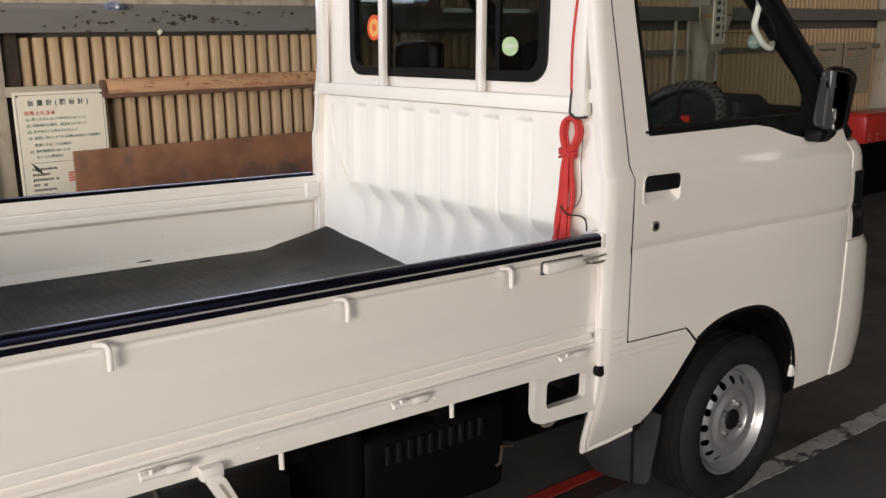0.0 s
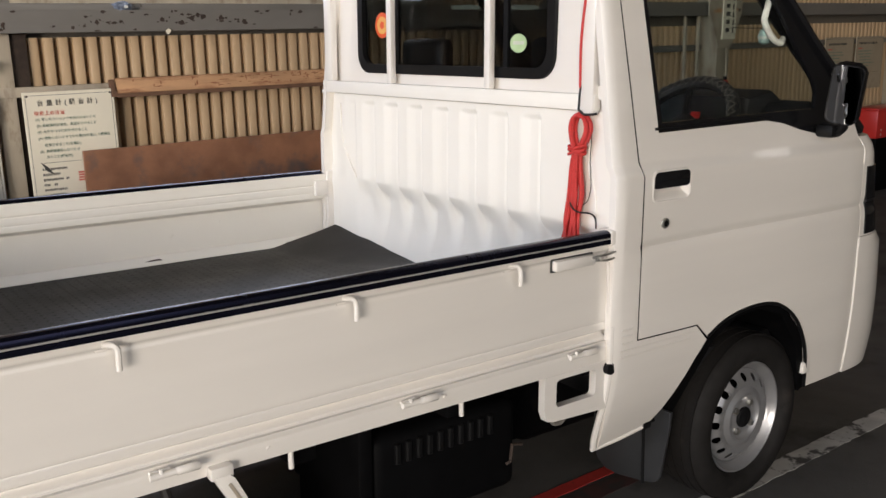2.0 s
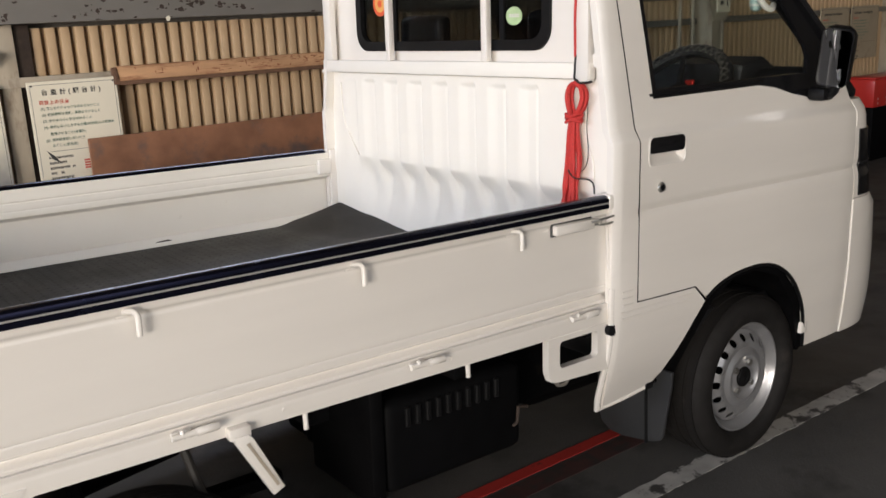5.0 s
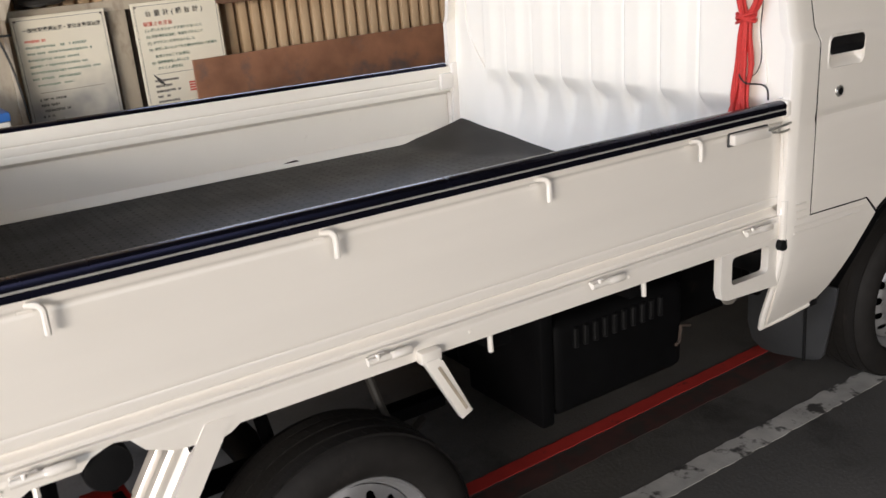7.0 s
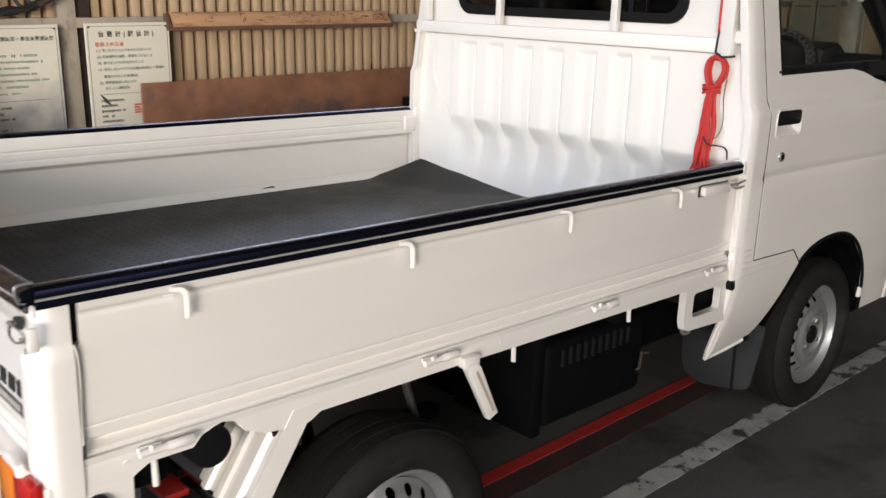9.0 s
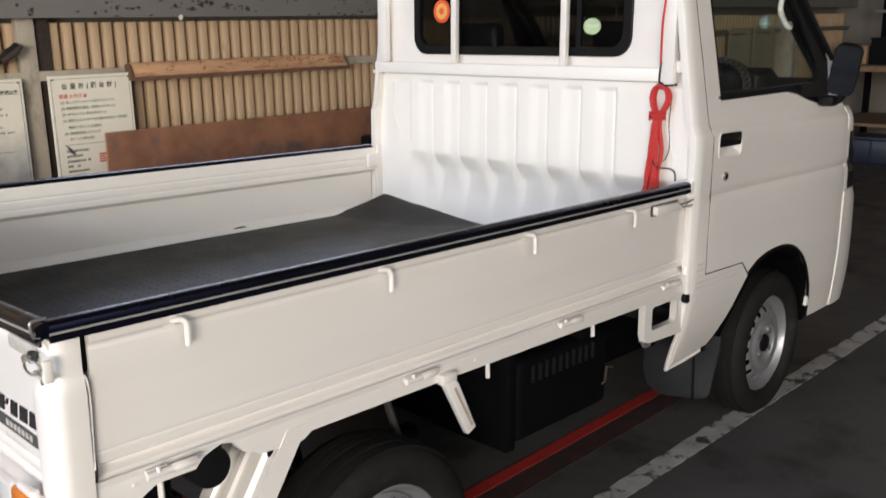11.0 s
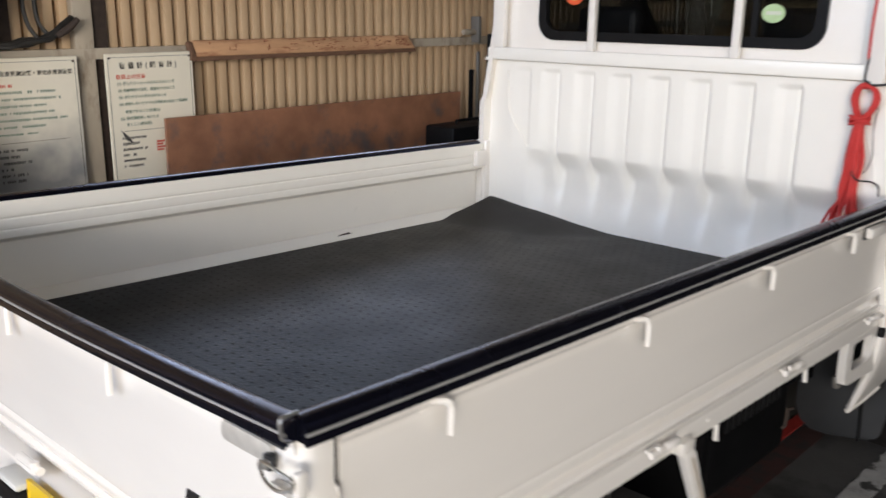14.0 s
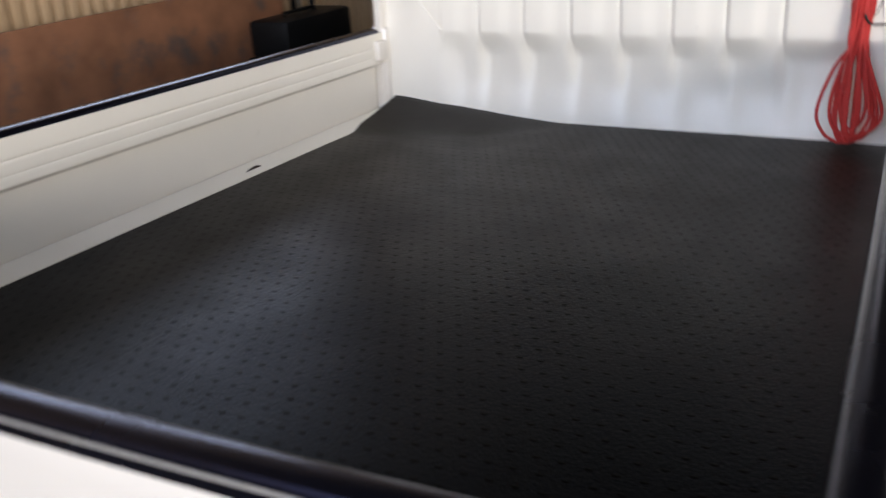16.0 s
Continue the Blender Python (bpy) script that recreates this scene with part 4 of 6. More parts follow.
# dark rim plate stands in for the shade round the handle
part("shadow_gap", boxed(1.748, 1.892, 0.0065, 0.0125, 0.8695, 0.9035, 0.002, 1), FLAP_AND_SHADE, la)
part("pivot", disc(bmesh.new(), 1.900, -0.017, 0.889, 0.0065, 0.014, "y", 14, 0.002), ZINC, la)
part("end_bead", tube(bmesh.new(), curve_pts([(1.947, 0.006, 0.870), (1.950, 0.004, 0.80), (1.957, 0.003, 0.70), (1.953, 0.001, 0.685), (1.949, 0.001, 0.664)], 5), 0.0040, 8), PAINT, gate)
part("end_seam", boxed(1.9695, 1.9745, 0.006, 0.02, 0.70, 0.93, 0.002, 1), CHASSIS, gate)
part("rubber_plug", disc(bmesh.new(), 1.970, -0.006, 0.888, 0.007, 0.016, "y", 12, 0.002), BLACK, gate)
part("trim_end_cap", boxed(1.938, 1.976, -0.009, 0.036, 0.913, 0.9535, 0.006, 3), PAINT, gate)

# far side gate, seen from inside
def far_face(u, z):
    y = FAR_Y - 0.015 - 0.030 * smooth_step(0.8355, 0.8535, z)
    return y + 0.0026 * math.exp(-((z - 0.899) / 0.0022) ** 2) + 0.0012 * math.exp(-((z - 0.872) / 0.002) ** 2)


gate2 = part("side_gate", sheet([(0.03, 0.64), (1.955, 0.64), (1.955, 0.94), (0.03, 0.94)], [], far_face, 0.026, "y", frange(0.2, 1.9, 10),
                                [0.70, 0.80] + frange(0.832, 0.858, 14) + [0.863, 0.868, 0.870, 0.872, 0.874, 0.876, 0.886, 0.892, 0.894, 0.8955, 0.897, 0.899, 0.901, 0.9025, 0.904, 0.906]), BED, truck, "cream-white far side gate, scuffed inside")
edge_trim(gate2, GATE_X1 - 0.03, Matrix.Translation((1.945, FAR_Y - 0.002, RAIL_Z - 0.031)) @ pose(0, 0, 0, 0, 0, 180))
part("inner_flange", prism(bmesh.new(), [(1.405, 0.688), (1.405, 0.694), (1.436, 0.715), (1.443, 0.715), (1.443, 0.688)], 0.03, 1.93, "x", 0.001, 1), BED, gate2)
for x, dz in ((1.86, 0.888), (1.880, 0.888), (0.42, 0.90), (0.40, 0.90)):
    part("rivet", disc(bmesh.new(), x, 1.430, dz, 0.005, 0.01, "y", 10), BED, gate2)
part("end_block", boxed(1.905, 1.958, 1.412, 1.436, 0.862, 0.918, 0.004), PAINT, gate2)
part("scuff", prism(bmesh.new(), [(1.255, 0.7035), (1.315, 0.7035), (1.305, 0.708), (1.275, 0.7065)], 1.4180, 1.425, "y"), RUST_AND_SHADE, gate2, smooth=0)

# tailgate
def tail_face(u, z):
    return 0.010 - 0.004 / (1 + math.exp((z - 0.690) / 0.0020)) + 0.0020 * math.exp(-((z - 0.692) / 0.002) ** 2) + 0.003 * math.exp(-((z - 0.905) / 0.006) ** 2) + 0.008 * (1 - 1 / (1 + math.exp(-(z - 0.672) / 0.003))) - 0.008 * math.exp(-((z - 0.658) / 0.006) ** 2)


bm = sheet([(0.058, 0.645), (1.412, 0.645), (1.412, 0.94), (0.02, 0.94), (0.02, 0.90), (0.058, 0.885)], [], tail_face, 0.017, "x", frange(0.15, 1.35, 8), [0.655, 0.66, 0.665, 0.668, 0.672, 0.676, 0.68, 0.684, 0.687, 0.69, 0.693, 0.696, 0.70, 0.80, 0.84, 0.87, 0.895, 0.9, 0.905, 0.91, 0.916])
for v in bm.verts:
    low = 0.012 * math.sin(math.pi * min(1.0, max(0.0, v.co.y / 1.46))) * smooth_step(0.80, 0.93, v.co.z)
    v.co.x -= 0.7 * low
    v.co.z -= low
tail = part("tailgate", bm, PAINT, truck, "cream-white tailgate with latches and emblem")
edge_trim(tail, 1.452, Matrix.Translation((0.0, 1.462, RAIL_Z - 0.031)) @ pose(0, 0, 0, 0, 0, -90), 0.76, 0.012, 0.76)
for y in (0.405, 0.742, 1.08):
    rope_hook(tail, Matrix.Translation((0.012, y, 0.904)) @ pose(0, 0, 0, 0, 0, -90))
la = part("gate_latch", prism(bmesh.new(), rounded(0.050, 0.150, 0.878, 0.905, 0.010, 4), 0.001, 0.012, "x", 0.004, 2), ZINC, tail, "pressed grey latch handle")
# dark plate painted as the shade over the latch handle
part("latch_recess", boxed(0.0045, 0.009, 0.030, 0.135, 0.9035, 0.9165, 0.001, 1), FLAP_AND_SHADE, la)
part("pivot_block", boxed(-0.006, 0.006, 0.042, 0.056, 0.876, 0.896, 0.003), FLAP_AND_SHADE, la, "dark pivot block")
part("pivot", disc(bmesh.new(), -0.018, 0.044, 0.888, 0.0055, 0.012, "x", 12, 0.002), STEEL, la)
part("clasp", tube(bmesh.new(), curve_pts([(-0.014, 0.048, 0.892), (-0.018, 0.030, 0.897), (-0.018, 0.012, 0.895), (-0.014, -0.004, 0.890), (-0.012, -0.008, 0.883), (-0.014, -0.004, 0.876), (-0.018, 0.012, 0.871), (-0.018, 0.032, 0.874), (-0.014, 0.048, 0.882)], 4), 0.0021, 8), STEEL, la, "bright wire clasp")
keeper = part("catch", boxed(-0.009, 0.008, -0.011, 0.000, 0.856, 0.894, 0.004, 2), PAINT, la, "white painted catch strap")
part("bolt", disc(bmesh.new(), -0.011, -0.003, 0.860, 0.0045, 0.004, "x", 10, 0.001), STEEL, keeper)
part("latch_foot", boxed(-0.006, 0.008, 0.002, 0.044, 0.857, 0.866, 0.003), ZINC, la)
part("trim_clip", tube(bmesh.new(), curve_pts([(0.000, 0.012, 0.925), (-0.010, 0.012, 0.930), (-0.012, 0.012, 0.951), (0.0, 0.012, 0.9545), (0.012, 0.012, 0.9545)], 4), 0.0025, 8), STEEL, tail)
# emblem shapes and badge bars
rnd = random.Random(3)
for y, w, h in ((0.218, 0.030, 0.028), (0.201, 0.010, 0.012), (0.163, 0.028, 0.028), (0.121, 0.031, 0.028), (0.080, 0.032, 0.028)):
    z0 = 0.7435 + 0.02 * (0.25 - y) + (0.014 if h < 0.02 else 0)
    part("emblem_shape", prism(bmesh.new(), [(y + 0.005, z0), (y + w + 0.003, z0), (y + w - 0.004, z0 + h), (y - 0.002, z0 + h)], 0.0078, 0.0104, "x"), CAB_IN, tail, smooth=0)
part("badge", boxed(0.0085, 0.0104, 0.081, 0.254, 0.7125, 0.736, 0.0005, 1), INK, tail, "black badge strip", smooth=0)
for k in range(7):
    part("badge_bar", boxed(0.0078, 0.0086, 0.108 + 0.0165 * k, 0.119 + 0.0165 * k, 0.719, 0.730), ZINC, tail, smooth=0)
for k in range(8):
    part("script_bar", boxed(0.0090, 0.0104, 0.143 + 0.0115 * k, 0.143 + 0.0115 * k + 0.007, 0.694, 0.694 + rnd.uniform(0.005, 0.009)), ZINC, tail, smooth=0)
for y in (0.085, 0.70, 1.36):
    h = part("hinge", tube(bmesh.new(), [(-0.012, y - 0.04, 0.645), (-0.012, y + 0.04, 0.645)], 0.0075, 10), PAINT, tail)
    part("hinge_pin", tube(bmesh.new(), [(-0.016, y - 0.028, 0.640), (-0.016, y - 0.028, 0.660)], 0.007, 8), PAINT, h)

# bed floor, sill and corner posts
bed = part("bed_floor", boxed(0.02, 2.045, 0.03, 1.45, 0.64, 0.684, 0.004), BED, truck, "painted steel bed floor")
sill = part("bed_sill", sheet([(0.030, 0.655), (0.040, 0.634), (0.050, 0.618), (0.066, 0.609), (0.138, 0.604), (0.150, 0.612), (0.170, 0.622), (0.245, 0.622), (0.262, 0.640), (0.30, 0.652), (0.325, 0.646), (0.345, 0.622), (0.366, 0.614), (0.386, 0.604), (0.468, 0.596), (0.486, 0.600), (0.505, 0.612), (0.88, 0.612), (1.976, 0.604), (1.976, 0.6602), (0.030, 0.6602)],
                          [], lambda x, z: 0.006 + 0.002 * math.exp(-((z - 0.648) / 0.004) ** 2), 0.03, "y", (), [0.64, 0.644, 0.648, 0.652]), PAINT, truck, "white bed side sill")
for x in (0.178, 1.040, 1.477):
    part("rope_peg", tube(bmesh.new(), [(x, 0.020, 0.625), (x, 0.012, 0.612), (x, 0.010, 0.574)], 0.0058, 8), PAINT, sill)
    part("rivet", disc(bmesh.new(), x - 0.05, 0.003, 0.634, 0.004, 0.006, "y", 8), PAINT, sill)
def corner_post(far):
    """A rear corner: a rounded upright that swells out under the gate latch, with a dark joint beside the gate."""
    bm = bmesh.new()
    rows = []
    for z in (0.600, 0.640, 0.655, 0.700, 0.780, 0.815, 0.826, 0.834, 0.842, 0.850, 0.858, 0.866, 0.880, 0.918):
        c = 0.009 * smooth_step(0.822, 0.862, z)
        r = 0.030
        line = [(0.0595, c), (0.046, c - 0.0005)] + [(c + r - r * math.sin(radians(a)), c + r - r * math.cos(radians(a))) for a in range(0, 91, 10)] + [(c, 0.046), (c + 0.002, 0.058), (0.030, 0.058), (0.0595, 0.036)]
        rows.append([bm.verts.new((x - 0.004 * (1 - smooth_step(0.822, 0.862, z)) * (y > 0.03), FAR_Y - y if far else y, z)) for x, y in line])
    for a, b in zip(rows, rows[1:]):
        for k in range(len(a)):
            bm.faces.new((a[k], a[(k + 1) % len(a)], b[(k + 1) % len(a)], b[k]))
    bm.faces.new(rows[0])
    bm.faces.new(rows[-1][::-1])
    cp = part("corner_post", bm, PAINT, truck, "rounded rear corner post", 50)
    if not far:
        part("seam_gap", boxed(0.0598, 0.0745, 0.022, 0.03, 0.84, 0.918), CHASSIS, cp, smooth=0)
        part("seam_line", tube(bmesh.new(), curve_pts([(0.0628, 0.012, 0.853), (0.0670, 0.0105, 0.838), (0.0690, 0.010, 0.80), (0.0665, 0.009, 0.72), (0.0650, 0.0035, 0.688), (0.0640, 0.004, 0.664)], 5), 0.0022, 6), CAB_IN, cp)
        part("seam_bead", tube(bmesh.new(), curve_pts([(0.0600, 0.006, 0.850), (0.0642, 0.006, 0.836), (0.0660, 0.006, 0.80), (0.0635, 0.005, 0.72), (0.0615, 0.001, 0.688)], 5), 0.0024, 6), PAINT, cp)
    return cp


corner_post(False)
corner_post(True)

# rear valance with lamps and plate
val = part("rear_valance", prism(bmesh.new(), [(-0.012, 0.030), (0.006, 0.004), (0.14, 0.008), (0.14, 0.03), (0.03, 0.05), (0.03, 1.42), (0.14, 1.44), (0.14, 1.462), (0.006, 1.468), (-0.012, 1.44)], 0.42, 0.632, "z", 0.006), PAINT, truck, "white rear valance under the tailgate")
lamp = part("tail_lamp", boxed(-0.022, 0.004, 0.006, 0.084, 0.530, 0.644, 0.012), LAMP_RED, val, "red and amber tail lamp")
part("amber_lens", boxed(-0.023, -0.008, 0.083, 0.150, 0.532, 0.640, 0.008), LAMP_AMBER, lamp)
part("reversing_lamp", boxed(-0.014, -0.008, 0.176, 0.255, 0.552, 0.622, 0.004), LAMP_CLEAR, val, "clear reversing lamp")
part("lamp_bezel", sheet(rounded(0.164, 0.268, 0.540, 0.634, 0.012, 3), [rounded(0.176, 0.256, 0.552, 0.622, 0.006, 3)], lambda y, z: -0.0150, 0.008, "x"), PAINT, val)
lamp = part("tail_lamp", boxed(-0.022, -0.008, 1.265, 1.435, 0.505, 0.605, 0.008), LAMP_RED, val, "red and amber tail lamp")
part("amber_lens", boxed(-0.026, -0.010, 1.264, 1.34, 0.507, 0.603, 0.008), LAMP_AMBER, lamp)
part("rubber_plug", disc(bmesh.new(), 0.078, -0.006, 0.575, 0.021, 0.02, "y", 16, 0.004), BLACK, val)
part("bumper_stop", boxed(-0.055, -0.010, 0.015, 0.055, 0.44, 0.50, 0.012), BLACK, val)
plate = part("number_plate", boxed(-0.030, -0.028, 0.34, 0.67, 0.470, 0.637, 0.004), YELLOW, truck, "yellow number plate with dark bars")
for k, (y, w) in enumerate(((0.365, 0.042), (0.425, 0.042), (0.500, 0.042), (0.56, 0.042))):
    part("plate_bar", boxed(-0.0312, -0.0300, y, y + w, 0.490, 0.568), INK, plate, smooth=0)
part("plate_bar", boxed(-0.0312, -0.0300, 0.41, 0.58, 0.590, 0.615), INK, plate, smooth=0)
part("plate_bar", boxed(-0.0312, -0.0300, 0.625, 0.650, 0.515, 0.545), INK, plate, smooth=0)
part("plate_bracket", boxed(-0.028, -0.012, 0.40, 0.65, 0.56, 0.60), BLACK, plate)
lamp = part("plate_lamp", boxed(-0.050, -0.010, 0.672, 0.765, 0.578, 0.612, 0.008), BLACK, truck, "small black plate lamp with a pale cover")
part("cover", boxed(-0.048, -0.010, 0.676, 0.761, 0.6125, 0.626, 0.006), WHITE_PLASTIC, lamp)

# rear mudguard: slanted white ribbed stay, black bucket and flap behind the rear wheel
def stay_face(y, z):
    rib = sum(smooth_step(c - 0.016, c - 0.009, y) * (1 - smooth_step(c + 0.009, c + 0.016, y)) for c in (0.055, 0.105, 0.152))
    return 0.452 - 0.62 * (0.625 - z) - 0.010 * rib - 0.012 * (1 - smooth_step(0.010, 0.024, y))


guard = part("rear_mudguard", sheet([(0.004, 0.632), (0.185, 0.632), (0.185, 0.452), (0.004, 0.440)], [], stay_face, 0.05, "x", frange(0.008, 0.182, 40), ()), PAINT, truck, "white ribbed mudguard stay behind the rear wheel")
part("flap", boxed(0.315, 0.335, 0.03, 0.21, 0.16, 0.45, 0.003), BLACK, guard)
part("bolt", disc(bmesh.new(), 0.345, 0.012, 0.470, 0.006, 0.02, "y", 8), STEEL, guard)
part("arch_liner", sheet([(x, z) for x, z in [(0.38 + 0.02 * k, 0.60) for k in range(32)] + [(1.0, 0.56), (0.38, 0.56)]], [], lambda x, z: 0.30, 0.02, "y"), CHASSIS, guard)
bucket = part("filler_boot", disc(bmesh.new(), 0.288, 0.020, 0.602, 0.040, 0.12, "y", 22, 0.006), BLACK, truck, "round black rubber cap under the sill")

# slanted stay in front of the rear wheel
brace = part("gate_stay", prism(bmesh.new(), [(0.868, 0.614), (0.902, 0.614), (0.905, 0.604), (0.972, 0.478), (0.945, 0.466), (0.872, 0.600)], -0.016, 0.004, "y", 0.003), PAINT, truck, "white slanted stay under the sill")
part("slot", prism(bmesh.new(), [(0.893, 0.594), (0.899, 0.597), (0.958, 0.489), (0.952, 0.486)], -0.0175, -0.0155, "y"), PALE_STEEL, brace, smooth=0)
part("foot", boxed(0.862, 0.908, -0.014, 0.01, 0.606, 0.632, 0.004), PAINT, brace)

# framed step bracket ahead, with a rubber stop
br = part("step_bracket", sheet([(1.735, 0.606), (1.735, 0.515), (1.745, 0.490), (1.765, 0.484), (1.955, 0.474), (1.975, 0.530), (1.976, 0.606)], [rounded(1.775, 1.915, 0.520, 0.592, 0.012, 3)], lambda x, z: 0.004, 0.022, "y"), PAINT, truck, "white bracket with a square opening")
part("rubber_stop", disc(bmesh.new(), 1.958, -0.012, 0.586, 0.017, 0.03, "y", 16, 0.004), BLACK, br)
part("tow_eye", tube(bmesh.new(), curve_pts([(1.80, 0.05, 0.486), (1.81, 0.05, 0.455), (1.84, 0.05, 0.450), (1.855, 0.05, 0.472), (1.85, 0.05, 0.486)], 4), 0.006), GREY_STEEL, br)

# ---- ribbed cab back panel ----
RIBS = [1.1495 - 0.1373 * k for k in range(7)]


def back_face(y, z):
    """The back panel: upright channels above, a rounded ledge, and a wavy recessed foot below."""
    side = smooth_step(0.05, 0.16, y) * (1 - smooth_step(1.175, 1.265, y))
    low = 1 - smooth_step(0.895, 0.945, z)
    rib = 0.0
    for c in RIBS:
        d = y - c - 0.012
        rib = max(rib, smooth_step(-0.042 - 0.012 * low, -0.033 + 0.020 * low, d) * (1 - smooth_step(-0.004 - 0.016 * low, 0.044 + 0.046 * low, d)))
    d = y - 1.277
    rib = max(rib, 0.45 * smooth_step(-0.042, -0.030, d) * (1 - smooth_step(-0.004, 0.050, d)) * smooth_step(0.86, 0.93, z))
    u = min(1.0, max(0.0, (0.944 - z) / 0.092)) ** 1.35
    deep = 0.043 * (1 - (1 - u) ** 2.4)
    slow = 0.043 * (1 - smooth_step(0.775, 0.958, z))
    x = 1.976 + (deep * (1 - rib) + slow * rib) * (0.15 + 0.85 * side)
    x += 0.006 * math.exp(-((z - 0.888) / 0.026) ** 2) * (1 - 0.75 * rib) * side
    x -= 0.034 * (1 - smooth_step(0.655, 0.850, z)) * side
    up = smooth_step(0.80, 0.93, z) * (1 - smooth_step(1.204, 1.224, z))
    x += 0.009 * up * rib
    wave = sum(math.exp(-((y - c + 0.043) / 0.024) ** 2) for c in RIBS)
    x += 0.009 * wave * smooth_step(0.66, 0.82, z) * (1 - smooth_step(0.86, 0.93, z)) * side
    notch = sum(math.exp(-((y - c + 0.027) / 0.0055) ** 2) for c in RIBS)
    x += 0.0065 * notch * up * (1 - 0.6 * low)
    return x + 0.014 * smooth_step(1.30, 1.42, y) * smooth_step(0.90, 1.0, z)


ys = sorted(set(frange(-0.004, 1.474, 60) + [c + 0.012 + d for c in [1.265] + RIBS for d in (-0.088, -0.072, -0.060, -0.050, -0.0475, -0.0455, -0.043, -0.041, -0.0395, -0.038, -0.0365, -0.035, -0.034, -0.032, -0.026, -0.019, -0.012, -0.006, 0.004, 0.014, 0.024, 0.034, 0.041)]))
zs = frange(0.66, 0.84, 12) + frange(0.850, 0.96, 22) + frange(0.99, 1.19, 4) + [1.203, 1.208, 1.213, 1.218, 1.224, 1.24]
bm = bmesh.new()


def inside_skin(y, z):
    lo = max(-0.004, 0.006 + 0.15 * max(0.0, z - 1.10)) if z > 1.0 else -0.004
    return min(max(y, lo), (1.444 if z > 0.95 else 1.472) - lo)


grid = [[bm.verts.new((back_face(y, z), inside_skin(y, z), z)) for z in zs] for y in ys]
for a, b in zip(grid, grid[1:]):
    for k in range(len(zs) - 1):
        bm.faces.new((a[k], a[k + 1], b[k + 1], b[k]))
made = bmesh.ops.extrude_face_region(bm, geom=bm.faces[:])
for v in made["geom"]:
    if isinstance(v, bmesh.types.BMVert):
        v.co.x += 0.012
BEADS = ([(1.974, 0.107, 1.205), (1.974, 0.107, 1.102), (1.974, 0.095, 1.06), (1.974, 0.081, 1.02), (1.974, 0.078, 0.965)], [(1.975, 1.340, 1.205), (1.977, 1.338, 1.10), (1.977, 1.322, 1.05), (1.975, 1.285, 1.0), (1.975, 1.240, 0.947)])
panel = part("cab_back_panel", bm, BED, truck, "white pressed cab back panel with upright ribs", smooth=60)
for line in BEADS:
    part("pressed_line", tube(bmesh.new(), curve_pts(line, 5), 0.0032, 6), BED, panel)
part("front_post", boxed(1.958, 1.995, 1.418, 1.470, 0.64, 0.952, 0.008), PAINT, truck, "far front post of the bed")
part("gate_catch", boxed(1.930, 1.965, 1.425, 1.440, 0.865, 0.905, 0.004), PAINT, truck, "far gate catch")

# upper back with the rear window
upper = part("cab_upper_back", sheet([(0.030, 1.235), (1.418, 1.235), (1.388, 1.45), (1.344, 1.74), (0.108, 1.74), (0.062, 1.45)], [rounded(0.262, 1.218, 1.322, 1.665, 0.06, 6)],
                                     lambda y, z: 1.990 + 0.02 * max(0, z - 1.24), 0.03, "x"), PAINT, truck, "white upper cab back round the rear window")
wing = part("rear_window", sheet(rounded(0.278, 1.202, 1.338, 1.650, 0.05, 6), [], lambda y, z: 1.998, 0.004, "x"), TINTED, truck, "dark tinted rear window with black seal")
wing.visible_shadow = False
part("window_seal", sheet(rounded(0.255, 1.225, 1.315, 1.672, 0.064, 6), [rounded(0.285, 1.195, 1.345, 1.643, 0.048, 6)], lambda y, z: 1.983, 0.022, "x"), BLACK, wing)
part("divider", boxed(1.994, 2.006, 0.995, 1.012, 1.34, 1.65), BLACK, wing)
part("divider", boxed(1.994, 2.006, 0.455, 0.472, 1.34, 1.65), BLACK, wing)
st = part("round_sticker", disc(bmesh.new(), 1.9955, 1.090, 1.472, 0.042, 0.001, "x", 28), ORANGE_RED, wing, "round orange-red sticker")
part("sticker_centre", disc(bmesh.new(), 1.9947, 1.090, 1.472, 0.029, 0.001, "x", 24), STICKER_Y, st)
part("sticker_mark", disc(bmesh.new(), 1.9940, 1.090, 1.472, 0.014, 0.001, "x", 5), ORANGE_RED, st)
st = part("green_sticker", prism(bmesh.new(), [(0.411 + 0.034 * math.cos(a), 1.411 + 0.026 * math.sin(a)) for a in frange(0, 6.0, 22)], 1.9955, 1.9965, "x"), STICKER_G, wing, "oval pale green sticker")
for k in range(5):
    part("writing_bar", boxed(1.9947, 1.9955, 0.389 + 0.009 * k, 0.395 + 0.009 * k, 1.407, 1.417), WHITE_PLASTIC, st, smooth=0)
# guard frame before the rear window
guard = part("window_guard", boxed(1.953, 1.977, 0.078, 1.420, 1.243, 1.284, 0.003), BED, truck, "white steel guard frame before the rear window")
part("guard_foot", boxed(1.954, 1.987, 1.400, 1.434, 1.238, 1.250, 0.002), PAINT, guard)
part("upright", boxed(1.949, 1.975, 0.080, 0.130, 1.234, 1.78, 0.004), PAINT, guard)
part("upright", boxed(1.951, 1.976, 1.352, 1.400, 1.284, 1.78, 0.004), PAINT, guard)
for y in (0.978, 0.483):
    part("upright", boxed(1.951, 1.973, y, y + 0.025, 1.284, 1.78, 0.004), PAINT, guard)
part("top_bar", boxed(1.952, 1.978, 0.077, 1.403, 1.78, 1.82, 0.004), PAINT, guard)
part("bracket", boxed(1.968, 1.972, 0.038, 0.082, 1.272, 1.306, 0.001, 1), PAINT, guard)
